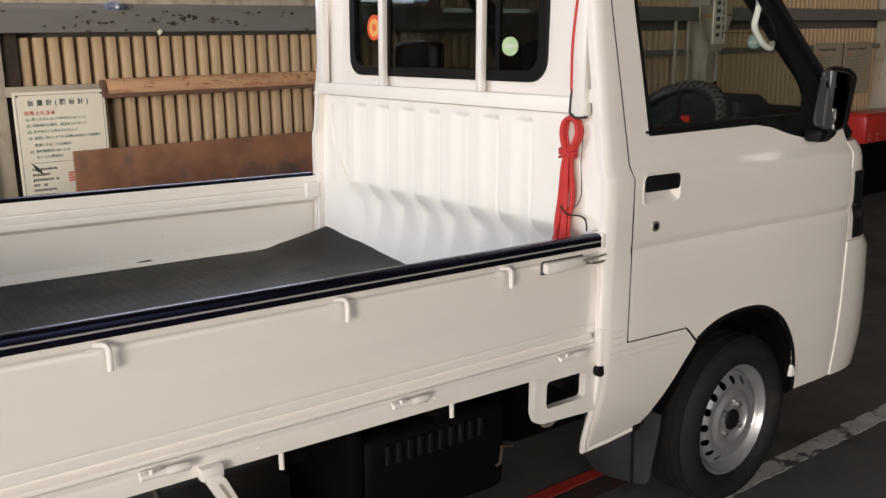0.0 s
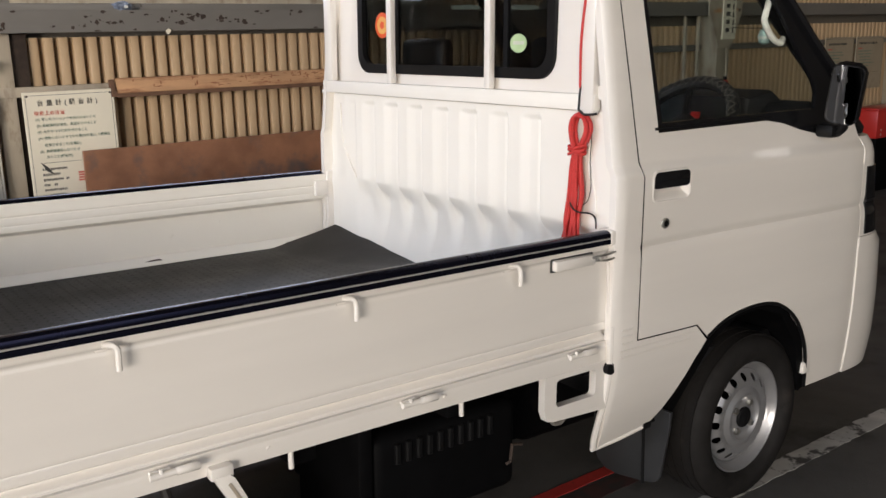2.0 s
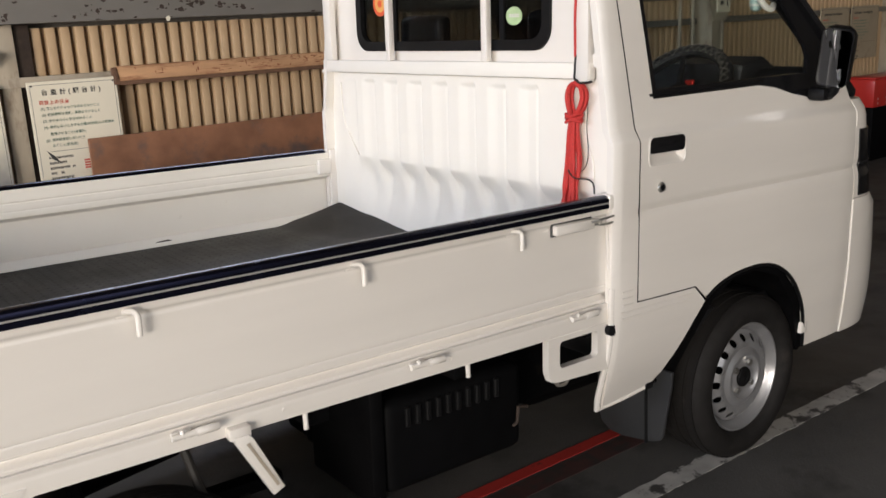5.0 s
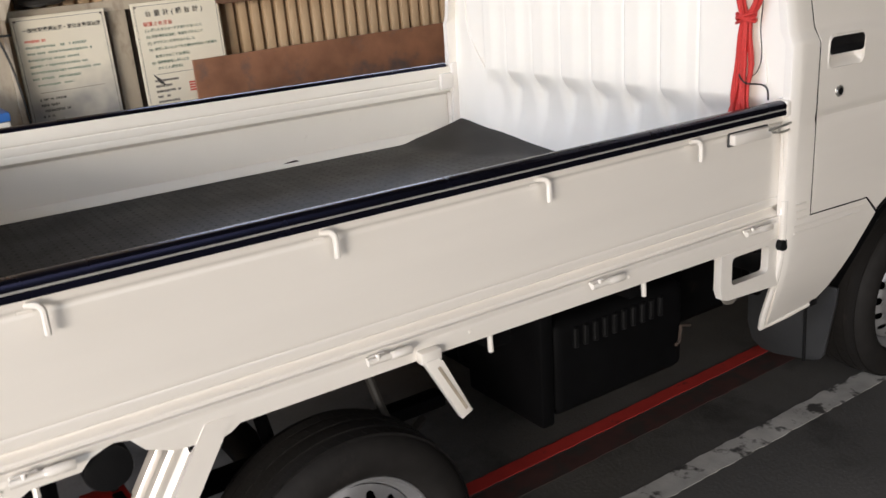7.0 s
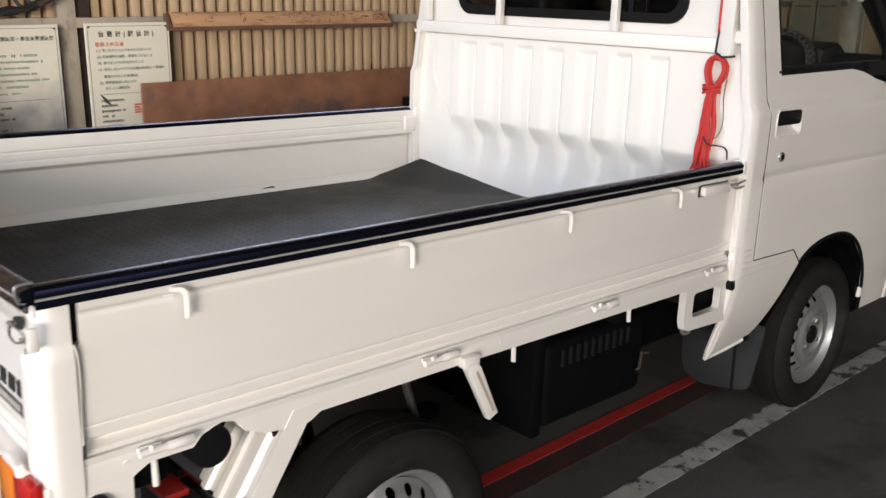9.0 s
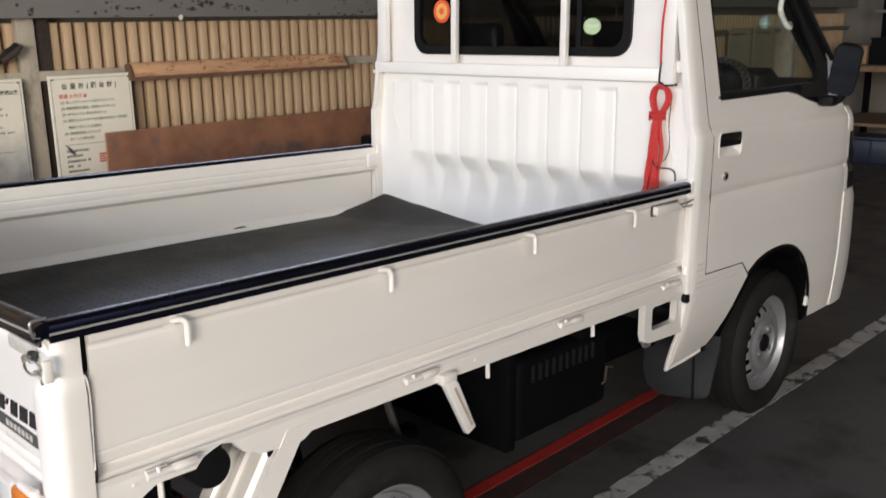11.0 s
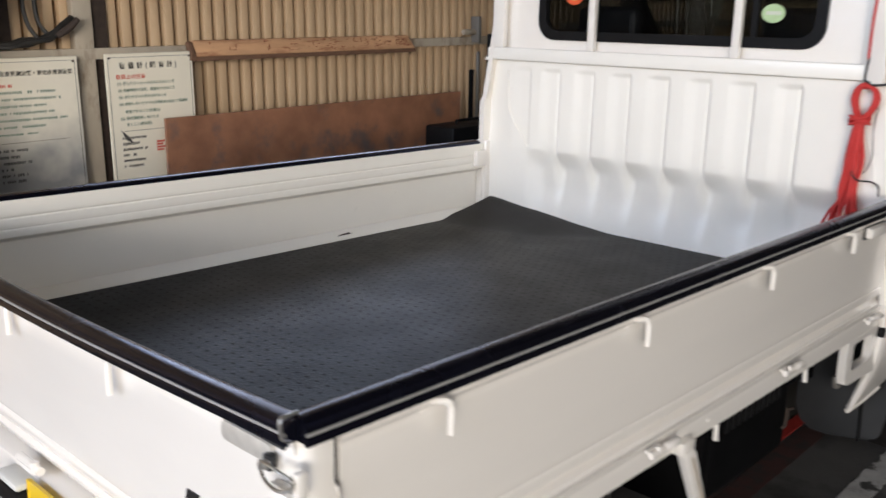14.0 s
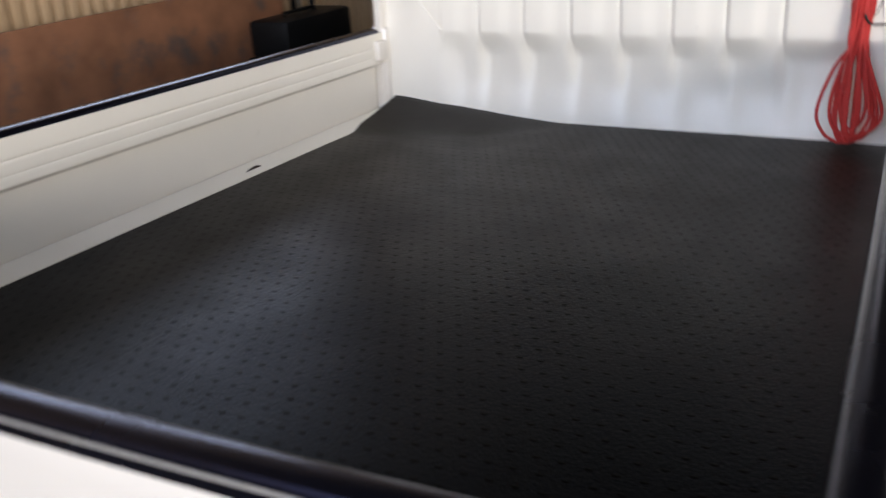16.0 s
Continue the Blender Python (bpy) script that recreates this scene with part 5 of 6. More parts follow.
part("bracket_leg", boxed(1.972, 1.994, 0.048, 0.054, 1.272, 1.306, 0.001, 1), PAINT, guard)
part("bolt", disc(bmesh.new(), 1.963, 0.052, 1.289, 0.0065, 0.008, "x", 10, 0.001), CHASSIS, guard)

# ---- cab sides ----


def side_y(x, z):
    """The cab's near skin: full below the waist, tumbling in above it, tucked under at the sill, turned in at the nose."""
    y = -0.017 - 0.013 * smooth_step(2.25, 2.95, x) * (1 - smooth_step(1.06, 1.16, z))
    y += 0.014 * smooth_step(1.078, 1.116, z)
    y += 0.15 * max(0.0, z - 1.10)
    y += (0.86 - 0.66 * smooth_step(2.15, 2.75, x)) * max(0.0, 0.62 - z) ** 2
    y += 0.006 * math.exp(-((z - 0.897) / 0.009) ** 2) * smooth_step(2.0, 2.1, x)
    y -= 0.003 * smooth_step(0.895, 0.86, z) * smooth_step(2.0, 2.1, x)
    y += 0.6 * max(0.0, x - 3.02) ** 2
    y += 0.014 * (1 - min(1.0, max(0.0, (x - 1.950) / 0.030)) ** 0.5)
    return y


SEAM = [(2.047, 0.650), (2.047, 1.078), (2.041, 1.116), (2.030, 1.30), (2.015, 1.52), (2.004, 1.70)]
zcut = [0.36, 0.40, 0.45, 0.50, 0.56, 0.62, 0.70, 0.78, 0.855, 0.865, 0.875, 0.882, 0.888, 0.895, 0.902, 0.908, 0.92, 0.96, 0.99, 1.03, 1.066, 1.078, 1.084, 1.090, 1.097, 1.104, 1.110, 1.116, 1.13, 1.16, 1.22, 1.3, 1.38, 1.46, 1.54, 1.62]
xcut = [1.9535, 1.956, 1.959, 1.963, 1.968, 1.974, 1.982, 2.05, 2.2, 2.4, 2.6, 2.8, 2.95, 3.02, 3.05, 3.08, 3.11]
ARCH = [(p[0], p[2]) for p in curve_pts([(a, 0, b) for a, b in [(2.345, 0.600), (2.40, 0.628), (2.48, 0.648), (2.58, 0.654), (2.67, 0.640), (2.745, 0.600), (2.80, 0.545), (2.845, 0.470), (2.868, 0.395), (2.882, 0.322)]], 4)]
WINDOW = [(2.124, 1.184), (2.113, 1.34), (2.100, 1.50), (2.092, 1.635), (2.112, 1.655), (2.43, 1.678), (2.565, 1.676), (2.662, 1.610), (2.757, 1.518), (2.862, 1.416), (2.942, 1.346), (2.982, 1.295), (2.975, 1.175), (2.955, 1.150), (2.884, 1.136), (2.771, 1.157), (2.681, 1.181), (2.60, 1.192)]
WIN_IN = [(2.144, 1.208), (2.132, 1.34), (2.119, 1.50), (2.111, 1.62), (2.126, 1.634), (2.44, 1.640), (2.560, 1.638), (2.605, 1.615), (2.690, 1.520), (2.727, 1.474), (2.795, 1.382), (2.866, 1.292), (2.876, 1.262), (2.862, 1.216)]
FRONT_SEAM = [(3.112, 0.322), (3.110, 0.55), (3.108, 0.783), (3.104, 0.95), (3.098, 1.118)]
PILLAR = [(3.080, 1.165), (3.005, 1.305), (2.955, 1.354), (2.875, 1.424), (2.770, 1.526), (2.590, 1.700)]


POCKET = rounded(2.082, 2.232, 1.010, 1.088, 0.018, 4)


def cab_side(parent, mirror):
    """Door, rear quarter and their furniture. mirror: the far side of the cab."""
    def fy(x, z):
        y = side_y(x, z)
        return 1.445 - max(y, -0.003) if mirror else y
    t = -0.020 if mirror else 0.020
    gap = 0.0034
    quarter = [(1.952, 1.72), (1.952, 0.66), (1.955, 0.58), (1.962, 0.46), (1.978, 0.365), (1.985, 0.338), (2.005, 0.335), (2.135, 0.356), (2.170, 0.362), (2.205, 0.400), (2.250, 0.47), (2.300, 0.545), (2.340, 0.592), (2.290, 0.641)] + [(x - gap, z - (gap if k == 0 else 0)) for k, (x, z) in enumerate(SEAM)] + [(1.988, 1.72)]
    q = part("rear_quarter", sheet(quarter, [], fy, t, "y", xcut, zcut), PAINT, parent, "white cab rear corner and sill")
    door_line = [(x + gap, z) for x, z in SEAM[::-1]] + [(2.294, 0.645)] + ARCH + FRONT_SEAM + PILLAR
    d = part("door", sheet(door_line, [WINDOW] + ([] if mirror else [POCKET]), fy, t, "y", xcut, zcut), PAINT, parent, "white cab door with dark window frame")
    s = -1 if mirror else 1
    off = 0.004 * s
    part("window_frame", sheet(WINDOW, [WIN_IN], lambda x, z: fy(x, z) + off, t * 0.8, "y", (), [1.2, 1.3, 1.4, 1.5, 1.6]), GLOSS_BLACK, d, "black window surround")
    p = part("window_pane", sheet(WIN_IN, [], lambda x, z: fy(x, z) + off * 3, 0.004 * s, "y", (), [1.3, 1.4, 1.5, 1.6]), PANE, d, "clear door glass")
    p.visible_shadow = False
    return q, d


quarter, door = cab_side(truck, False)
far_door = cab_side(truck, True)[1]
# shadow joint round the door
for a, b in zip(SEAM, SEAM[1:]):
    part("seam_gap", tube(bmesh.new(), [(a[0], side_y(*a) + 0.0030, a[1]), (b[0], side_y(*b) + 0.0030, b[1])], 0.0029, 6), CHASSIS, quarter, smooth=0)
part("seam_gap", tube(bmesh.new(), [(x, side_y(x, z) + 0.0035, z) for x, z in ((2.047, 0.6465), (2.17, 0.645), (2.293, 0.6435), (2.343, 0.596))], 0.0036, 6), CHASSIS, quarter, smooth=0)
for x0, x1, z in ((1.984, 2.026, 0.685), (1.984, 2.026, 0.667), (1.988, 2.028, 0.648), (1.982, 2.278, 0.628), (1.984, 2.262, 0.611)):
    part("step_groove", tube(bmesh.new(), [(x0, side_y(x0, z) + 0.0004, z), ((x0 + x1) / 2, side_y(2.02, z) - 0.0006, z), (x1, side_y(x1, z) + 0.0004, z)], 0.0034, 6), PAINT, quarter)
part("corner_bead", tube(bmesh.new(), curve_pts([(1.957, side_y(1.957, z) + 0.006, z) for z in (0.70, 0.58, 0.50, 0.43)] + [(1.962, side_y(1.962, 0.37) + 0.004, 0.37), (1.972, side_y(1.975, 0.335) + 0.002, 0.338)], 5), 0.009, 8), PAINT, quarter)
part("sill_lip", tube(bmesh.new(), [(x, side_y(x, z) + 0.002, z) for x, z in ((1.968, 0.332), (2.06, 0.342), (2.165, 0.358))], 0.007, 8), PAINT, quarter)
part("sill_end", boxed(2.150, 2.185, side_y(2.16, 0.362) - 0.004, side_y(2.16, 0.362) + 0.02, 0.348, 0.372, 0.005), BLACK, quarter)
# handle, lock
def cup(x, z):
    """A dished pocket, deepest under the flap."""
    e = min(x - 2.078, 2.236 - x, (z - 1.006) * 0.8, 1.092 - z)
    return side_y(x, 1.05) + 0.0005 + 0.020 * smooth_step(0.0, 0.026, e)


h = part("door_handle", sheet(rounded(2.078, 2.236, 1.006, 1.092, 0.020, 5), [], cup, 0.003, "y", frange(2.082, 2.232, 18), frange(1.010, 1.088, 14)), PAINT, door, "recessed door handle with a gloss black flap")
part("flap", prism(bmesh.new(), rounded(2.086, 2.230, 1.043, 1.086, 0.013, 4), side_y(2.1, 1.05) - 0.001, side_y(2.1, 1.05) + 0.010, "y", 0.003), GLOSS_BLACK, h, "gloss black lifting flap")
part("pocket_rim", sheet(rounded(2.079, 2.235, 1.007, 1.091, 0.020, 5), [rounded(2.0835, 2.2305, 1.0115, 1.0865, 0.017, 5)], lambda x, z: side_y(x, z) - 0.0016, 0.004, "y"), PAINT, h)
k1 = part("door_lock", disc(bmesh.new(), 2.132, -0.023, 0.951, 0.014, 0.014, "y", 18, 0.002), STEEL, door, "round key lock")
part("key_slot", disc(bmesh.new(), 2.132, -0.0235, 0.951, 0.0085, 0.004, "y", 12), BLACK, k1)
part("belt_moulding", tube(bmesh.new(), [(2.110, side_y(2.11, 1.196) - 0.001, 1.194), (2.62, side_y(2.6, 1.205) - 0.001, 1.203)], 0.0045, 6), GLOSS_BLACK, door)

part("pillar_trim", tube(bmesh.new(), [(x - 0.006, side_y(x, z) - 0.003, z - 0.006) for x, z in PILLAR[1:]], 0.0125, 8), GLOSS_BLACK, door, "black pillar edge")

# mirror
mi = part("door_mirror", boxed(2.835, 2.900, -0.060, 0.000, 1.132, 1.172, 0.012), BLACK, truck, "black door mirror on a short arm")
part("arm", tube(bmesh.new(), curve_pts([(2.870, -0.02, 1.152), (2.866, -0.055, 1.152), (2.860, -0.078, 1.165), (2.850, -0.086, 1.21)], 4), 0.014), BLACK, mi)
hs = part("housing", prism(bmesh.new(), rounded(-0.046, 0.046, -0.090, 0.090, 0.022, 5), 0.0, 0.036, "x", 0.014, 3), BLACK, mi)
gl = part("mirror_glass", prism(bmesh.new(), rounded(-0.0425, 0.0425, -0.0858, 0.0858, 0.019, 5), -0.0015, 0.002, "x"), MIRROR, mi, "mirror glass darkened to dim its reflections")
cb = part("glass_rim", sheet(rounded(-0.045, 0.045, -0.089, 0.089, 0.021, 5), [rounded(-0.0422, 0.0422, -0.0855, 0.0855, 0.019, 5)], lambda y, z: -0.002, 0.008, "x"), GLOSS_BLACK, mi)
for ob in (hs, gl, cb):
    ob.matrix_local = Matrix.Translation((2.818, -0.096, 1.262)) @ pose(0, 0, 0, 0, 0, 15.4) @ pose(0, 0, 0, 9, 0, 0) @ pose(0, 0, 0, 0, -14, 0)
# nose, screen and roof
NOSE_DEPTH = [(0.30, 0.40), (0.42, 0.43), (0.60, 0.41), (0.75, 0.385), (0.80, 0.30), (0.90, 0.272), (1.02, 0.245), (1.12, 0.215)]


def nose_depth(z, grow):
    """How far the front stands before the door's front seam, by height: a bumper below, the lamps and a leaning panel above."""
    for (a, da), (b, db) in zip(NOSE_DEPTH, NOSE_DEPTH[1:]):
        if z <= b:
            return da + (db - da) * max(0.0, z - a) / (b - a) + grow
    return NOSE_DEPTH[-1][1] + grow


def seam_x(z):
    """The front edge of the door, by height."""
    return 3.1135 - 0.012 * smooth_step(0.78, 1.118, z)


def nose_mesh(z0, z1, grow, a0=0.0, a1=180.0, steps=64, thick=0.02, square=0.56, rows=12):
    """A band of the rounded nose between two heights, from one side seam (0) round the front to the other (180)."""
    bm = bmesh.new()
    cols = []
    for k in range(steps + 1):
        a = radians(a0 + (a1 - a0) * k / steps)
        u, w = math.cos(a), max(0.0, math.sin(a))
        col = []
        for z in frange(z0, z1, rows):
            half = 0.724 - side_y(3.110, z) + grow * 0.5
            y = 0.724 - half * math.copysign(abs(u) ** square, u)
            col.append((seam_x(z) + nose_depth(z, grow) * w ** 0.72, y, z))
        cols.append(col)
    cols += [[(x - thick * min(1, (x - 3.11) * 8), y + thick * (1 if y < 0.735 else -1), z) for x, y, z in col] for col in cols]
    v = [[bm.verts.new(p) for p in col] for col in cols]
    n = steps + 1
    for k in (0, n):
        for i in range(steps):
            for j in range(rows):
                bm.faces.new((v[k + i][j], v[k + i + 1][j], v[k + i + 1][j + 1], v[k + i][j + 1]))
    for i in range(steps):
        for j in (0, rows):
            bm.faces.new((v[i][j], v[i + 1][j], v[n + i + 1][j], v[n + i][j]))
    for i in (0, steps):
        for j in range(rows):
            bm.faces.new((v[i][j], v[i][j + 1], v[n + i][j + 1], v[n + i][j]))
    return bm


nose = part("front_panel", nose_mesh(0.792, 1.118, 0.0), PAINT, truck, "white rounded front panel")
bp = part("front_bumper", nose_mesh(0.318, 0.790, 0.006), PAINT, truck, "white rounded front bumper")
part("bumper_edge", tube(bmesh.new(), [(3.1125, side_y(3.11, z) - 0.0005, z) for z in frange(0.325, 0.785, 14)], 0.0042, 6), PAINT, bp)
part("panel_edge", tube(bmesh.new(), [(seam_x(z), side_y(3.10, z) + 0.0005, z) for z in frange(1.032, 1.112, 5)], 0.0030, 6), PAINT, nose)
for a0, a1 in ((2.0, 46.0), (134.0, 178.0)):
    hl = part("head_lamp", nose_mesh(0.798, 1.022, 0.008, a0, a1, 24), GLOSS_BLACK, nose, "dark wrap-round head lamp")
    part("lamp_rib", nose_mesh(0.905, 0.912, 0.012, a0, a1, 24, rows=2), CAB_IN, nose)
bm = bmesh.new()
q = [(3.235, 0.06, 1.118), (3.235, 1.41, 1.118), (2.540, 1.335, 1.712), (2.540, 0.135, 1.712)]
v = [bm.verts.new(p) for p in q] + [bm.verts.new((p[0] - 0.004, p[1], p[2] - 0.003)) for p in q]
for f in ((0, 1, 2, 3), (7, 6, 5, 4), (0, 4, 5, 1), (1, 5, 6, 2), (2, 6, 7, 3), (3, 7, 4, 0)):
    bm.faces.new([v[i] for i in f])
ws = part("windscreen", bm, PANE, truck, "sloping windscreen glass", smooth=0)
ws.visible_shadow = False
for y0, y1 in ((0.075, 0.148), (1.395, 1.322)):
    part("screen_pillar", tube(bmesh.new(), [(3.215, y0, 1.125), (2.88, (y0 + y1) / 2, 1.415), (2.54, y1, 1.715)], 0.030, 8), BLACK, ws)
part("cowl", boxed(3.06, 3.25, 0.06, 1.41, 1.08, 1.122, 0.01), BLACK, ws)
part("roof", prism(bmesh.new(), [(1.965, 0.085), (2.485, 0.12), (2.54, 0.20), (2.54, 1.27), (2.485, 1.35), (1.965, 1.385)], 1.70, 1.755, "z", 0.02, 3), PAINT, truck, "white cab roof")

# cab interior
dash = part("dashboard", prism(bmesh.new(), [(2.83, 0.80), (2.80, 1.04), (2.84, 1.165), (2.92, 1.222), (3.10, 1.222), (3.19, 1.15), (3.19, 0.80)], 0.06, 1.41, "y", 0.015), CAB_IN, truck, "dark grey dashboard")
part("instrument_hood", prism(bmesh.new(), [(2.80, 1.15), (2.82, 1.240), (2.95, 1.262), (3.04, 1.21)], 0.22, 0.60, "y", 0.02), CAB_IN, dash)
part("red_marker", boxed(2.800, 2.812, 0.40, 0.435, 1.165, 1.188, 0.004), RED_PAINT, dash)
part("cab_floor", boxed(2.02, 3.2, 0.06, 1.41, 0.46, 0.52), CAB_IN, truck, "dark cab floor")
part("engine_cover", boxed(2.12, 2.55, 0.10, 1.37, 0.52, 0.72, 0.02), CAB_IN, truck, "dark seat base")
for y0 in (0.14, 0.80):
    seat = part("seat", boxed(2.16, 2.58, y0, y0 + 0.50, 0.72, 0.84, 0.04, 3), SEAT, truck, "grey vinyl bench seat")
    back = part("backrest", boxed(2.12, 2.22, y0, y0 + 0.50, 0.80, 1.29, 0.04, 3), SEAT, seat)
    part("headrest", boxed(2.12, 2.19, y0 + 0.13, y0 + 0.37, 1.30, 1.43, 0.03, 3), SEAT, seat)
sw_m = Matrix.Translation((2.68, 0.385, 1.147)) @ pose(0, 0, 0, 0, -48, 0)
sw = under(new("steering_wheel"), truck, "steering wheel in a black quilted cover")
sw.matrix_local = sw_m
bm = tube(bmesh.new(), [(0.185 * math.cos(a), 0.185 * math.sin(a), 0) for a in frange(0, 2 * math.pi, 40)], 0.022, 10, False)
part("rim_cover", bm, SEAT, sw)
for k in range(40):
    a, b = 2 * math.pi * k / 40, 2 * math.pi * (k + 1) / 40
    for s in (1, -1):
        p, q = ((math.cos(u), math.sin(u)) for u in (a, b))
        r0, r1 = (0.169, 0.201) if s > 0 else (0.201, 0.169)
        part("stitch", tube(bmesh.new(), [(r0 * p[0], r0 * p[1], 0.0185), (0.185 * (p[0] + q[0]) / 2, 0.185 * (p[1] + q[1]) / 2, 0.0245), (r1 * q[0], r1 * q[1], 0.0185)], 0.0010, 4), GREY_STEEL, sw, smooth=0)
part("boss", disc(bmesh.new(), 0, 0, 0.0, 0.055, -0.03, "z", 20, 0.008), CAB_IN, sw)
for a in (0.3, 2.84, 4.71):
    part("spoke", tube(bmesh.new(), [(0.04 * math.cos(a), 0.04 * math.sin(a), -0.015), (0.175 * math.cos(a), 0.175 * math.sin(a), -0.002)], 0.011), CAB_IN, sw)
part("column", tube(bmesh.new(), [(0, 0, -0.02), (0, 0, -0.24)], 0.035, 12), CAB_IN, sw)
part("grab_handle", tube(bmesh.new(), curve_pts([(2.706, 0.112, 1.560), (2.698, 0.096, 1.540), (2.682, 0.094, 1.498), (2.678, 0.094, 1.472), (2.702, 0.094, 1.444), (2.738, 0.094, 1.418), (2.772, 0.095, 1.411), (2.806, 0.112, 1.424)], 5), 0.0092), WHITE_PLASTIC, truck, "pale bent grab handle inside the door pillar")
orn = part("hanging_ornament", tube(bmesh.new(), [(2.965, 0.28, z) for z in (1.408, 1.414, 1.436, 1.454, 1.462)], [0.005, 0.017, 0.022, 0.016, 0.005], 14), TEAL, truck, "small teal ornament hanging in the cab")
part("string", tube(bmesh.new(), [(2.965, 0.28, 1.46), (2.80, 0.29, 1.46)], 0.0015, 5), CORD, orn)
part("white_band", tube(bmesh.new(), [(2.965, 0.28, 1.426), (2.965, 0.28, 1.434)], 0.0222, 14, False), WHITE_PLASTIC, orn)

# ---- wheels ----
TYRE_R = 0.268


def wheel(label, m, treaded=True):
    """A steel wheel, axle along y, outer side at -y: tyre, rim well, vented disc, nuts and hub cap."""
    w = under(new("wheel"), truck, label)
    w.empty_display_size = 0.1
    w.matrix_local = m
    prof = [(0.11, 0.170), (0.120, 0.190), (0.128, 0.225), (0.122, 0.248), (0.108, 0.262), (0.08, 0.267), (0.0, TYRE_R), (-0.022, 0.267), (-0.008 - 0.03, 0.262), (-0.050, 0.252), (-0.058, 0.236), (-0.062, 0.215), (-0.058, 0.196), (-0.046, 0.184), (-0.032, 0.178), (-0.024, 0.170)]
    prof = [(a + 0.045, b) for a, b in prof]
    ty = part("tyre", revolve(bmesh.new(), prof, 72), TYRE, w, "worn black tyre")
    for k in range(60 if treaded else 0):
        a = 2 * math.pi * k / 60
        for y0, y1, tw in ((0.010, 0.030, 0.05), (0.042, 0.066, -0.05), (0.078, 0.100, 0.05), (0.112, 0.136, -0.05)):
            b = a + (0.03 if y0 in (0.042, 0.112) else 0)
            bm = tread_lug(y0, y1, tw)
            ob = bpy.data.objects.new("tread_block", bm)
            scene.collection.objects.link(ob)
            ob.parent = w
            ob.matrix_local = pose(0, 0, 0, 0, math.degrees(b), 0)
    rim = part("rim", revolve(bmesh.new(), [(0.16, 0.146), (0.10, 0.146), (0.046, 0.150), (0.036, 0.154), (0.026, 0.160), (0.021, 0.166), (0.013, 0.169), (0.008, 0.173), (0.009, 0.178), (0.014, 0.180), (0.022, 0.181)], 64), SILVER, w, "silver steel rim")
    # vented ring: one oval hole to each of fourteen sectors
    bm = bmesh.new()
    n, r0, r1 = 16, 0.098, 0.151

    def dish(r):
        return 0.038 - 0.027 * smooth_step(0.153, 0.116, r) + 0.0035 * smooth_step(0.112, 0.098, r)
    for k in range(n):
        c = 2 * math.pi * k / n
        h = math.pi / n
        outer = [(r1, 0), (r1, h / 2), (r1, h), (0.138, h), (0.127, h), (0.113, h), (r0, h), (r0, h / 2), (r0, 0), (r0, -h / 2), (r0, -h), (0.113, -h), (0.127, -h), (0.138, -h), (r1, -h), (r1, -h / 2)]
        ring_o, ring_i, ring_d = [], [], []
        for r, t in outer:
            ring_o.append(bm.verts.new((r * math.cos(c + t), dish(r), r * math.sin(c + t))))
        for i, (r, t) in enumerate(outer):
            ang = 2 * math.pi * i / len(outer)
            rr, tt = 0.128 + 0.0125 * math.cos(ang), 0.0125 * math.sin(ang) / 0.128
            ring_i.append(bm.verts.new((rr * math.cos(c + tt), dish(rr), rr * math.sin(c + tt))))
            ring_d.append(bm.verts.new((rr * math.cos(c + tt), dish(rr) + 0.005, rr * math.sin(c + tt))))
        for i in range(len(outer)):
            j = (i + 1) % len(outer)
            bm.faces.new((ring_o[i], ring_o[j], ring_i[j], ring_i[i]))
            bm.faces.new((ring_i[i], ring_i[j], ring_d[j], ring_d[i]))
    bmesh.ops.remove_doubles(bm, verts=bm.verts, dist=0.0002)
    part("vented_disc", bm, SILVER, rim)
    part("centre_disc", revolve(bmesh.new(), [(0.0150, 0.0985), (0.0125, 0.092), (0.0065, 0.084), (0.0045, 0.078), (0.006, 0.072), (0.014, 0.066), (0.018, 0.058), (0.018, 0.046), (0.015, 0.038), (0.014, 0.030), (0.014, 0.020), (0.02, 0.018)], 48), SILVER, rim)
    part("brake_drum", disc(bmesh.new(), 0, 0.056, 0, 0.140, 0.05, "y", 40), CHASSIS, rim)
    part("hub_cap", revolve(bmesh.new(), [(0.018, 0.034), (0.009, 0.033), (0.006, 0.030), (0.005, 0.015), (0.003, 0.012), (0.0025, 0.0005)], 24), BLACK, rim)
    for k in range(4):
        a = radians(45 + 90 * k + 10)
        part("wheel_nut", disc(bmesh.new(), 0.050 * math.cos(a), 0.006, 0.050 * math.sin(a), 0.0105, 0.02, "y", 6, 0.0015), STEEL, rim)
    return w


LUGS = {}


def tread_lug(y0, y1, tw):
    key = (y0, y1, tw)
    if key not in LUGS:
        bm = bmesh.new()
        r = TYRE_R - (0.003 if y0 < 0.02 or y1 > 0.13 else 0.0005)
        h = 0.0115
        v = [bm.verts.new((rr * math.cos(a + (tw * 0.35 if y == y1 else 0)), y, rr * math.sin(a + (tw * 0.35 if y == y1 else 0)))) for rr in (r - 0.004, r + 0.0035) for y in (y0, y1) for a in (-h / 0.27 * 1.6, h / 0.27 * 1.6)]
        for q in ((0, 1, 3, 2), (4, 6, 7, 5), (0, 4, 5, 1), (2, 3, 7, 6), (0, 2, 6, 4), (1, 5, 7, 3)):
            bm.faces.new([v[i] for i in q])
        LUGS[key] = finish("tread_block", bm, TYRE, 0)
    return LUGS[key]


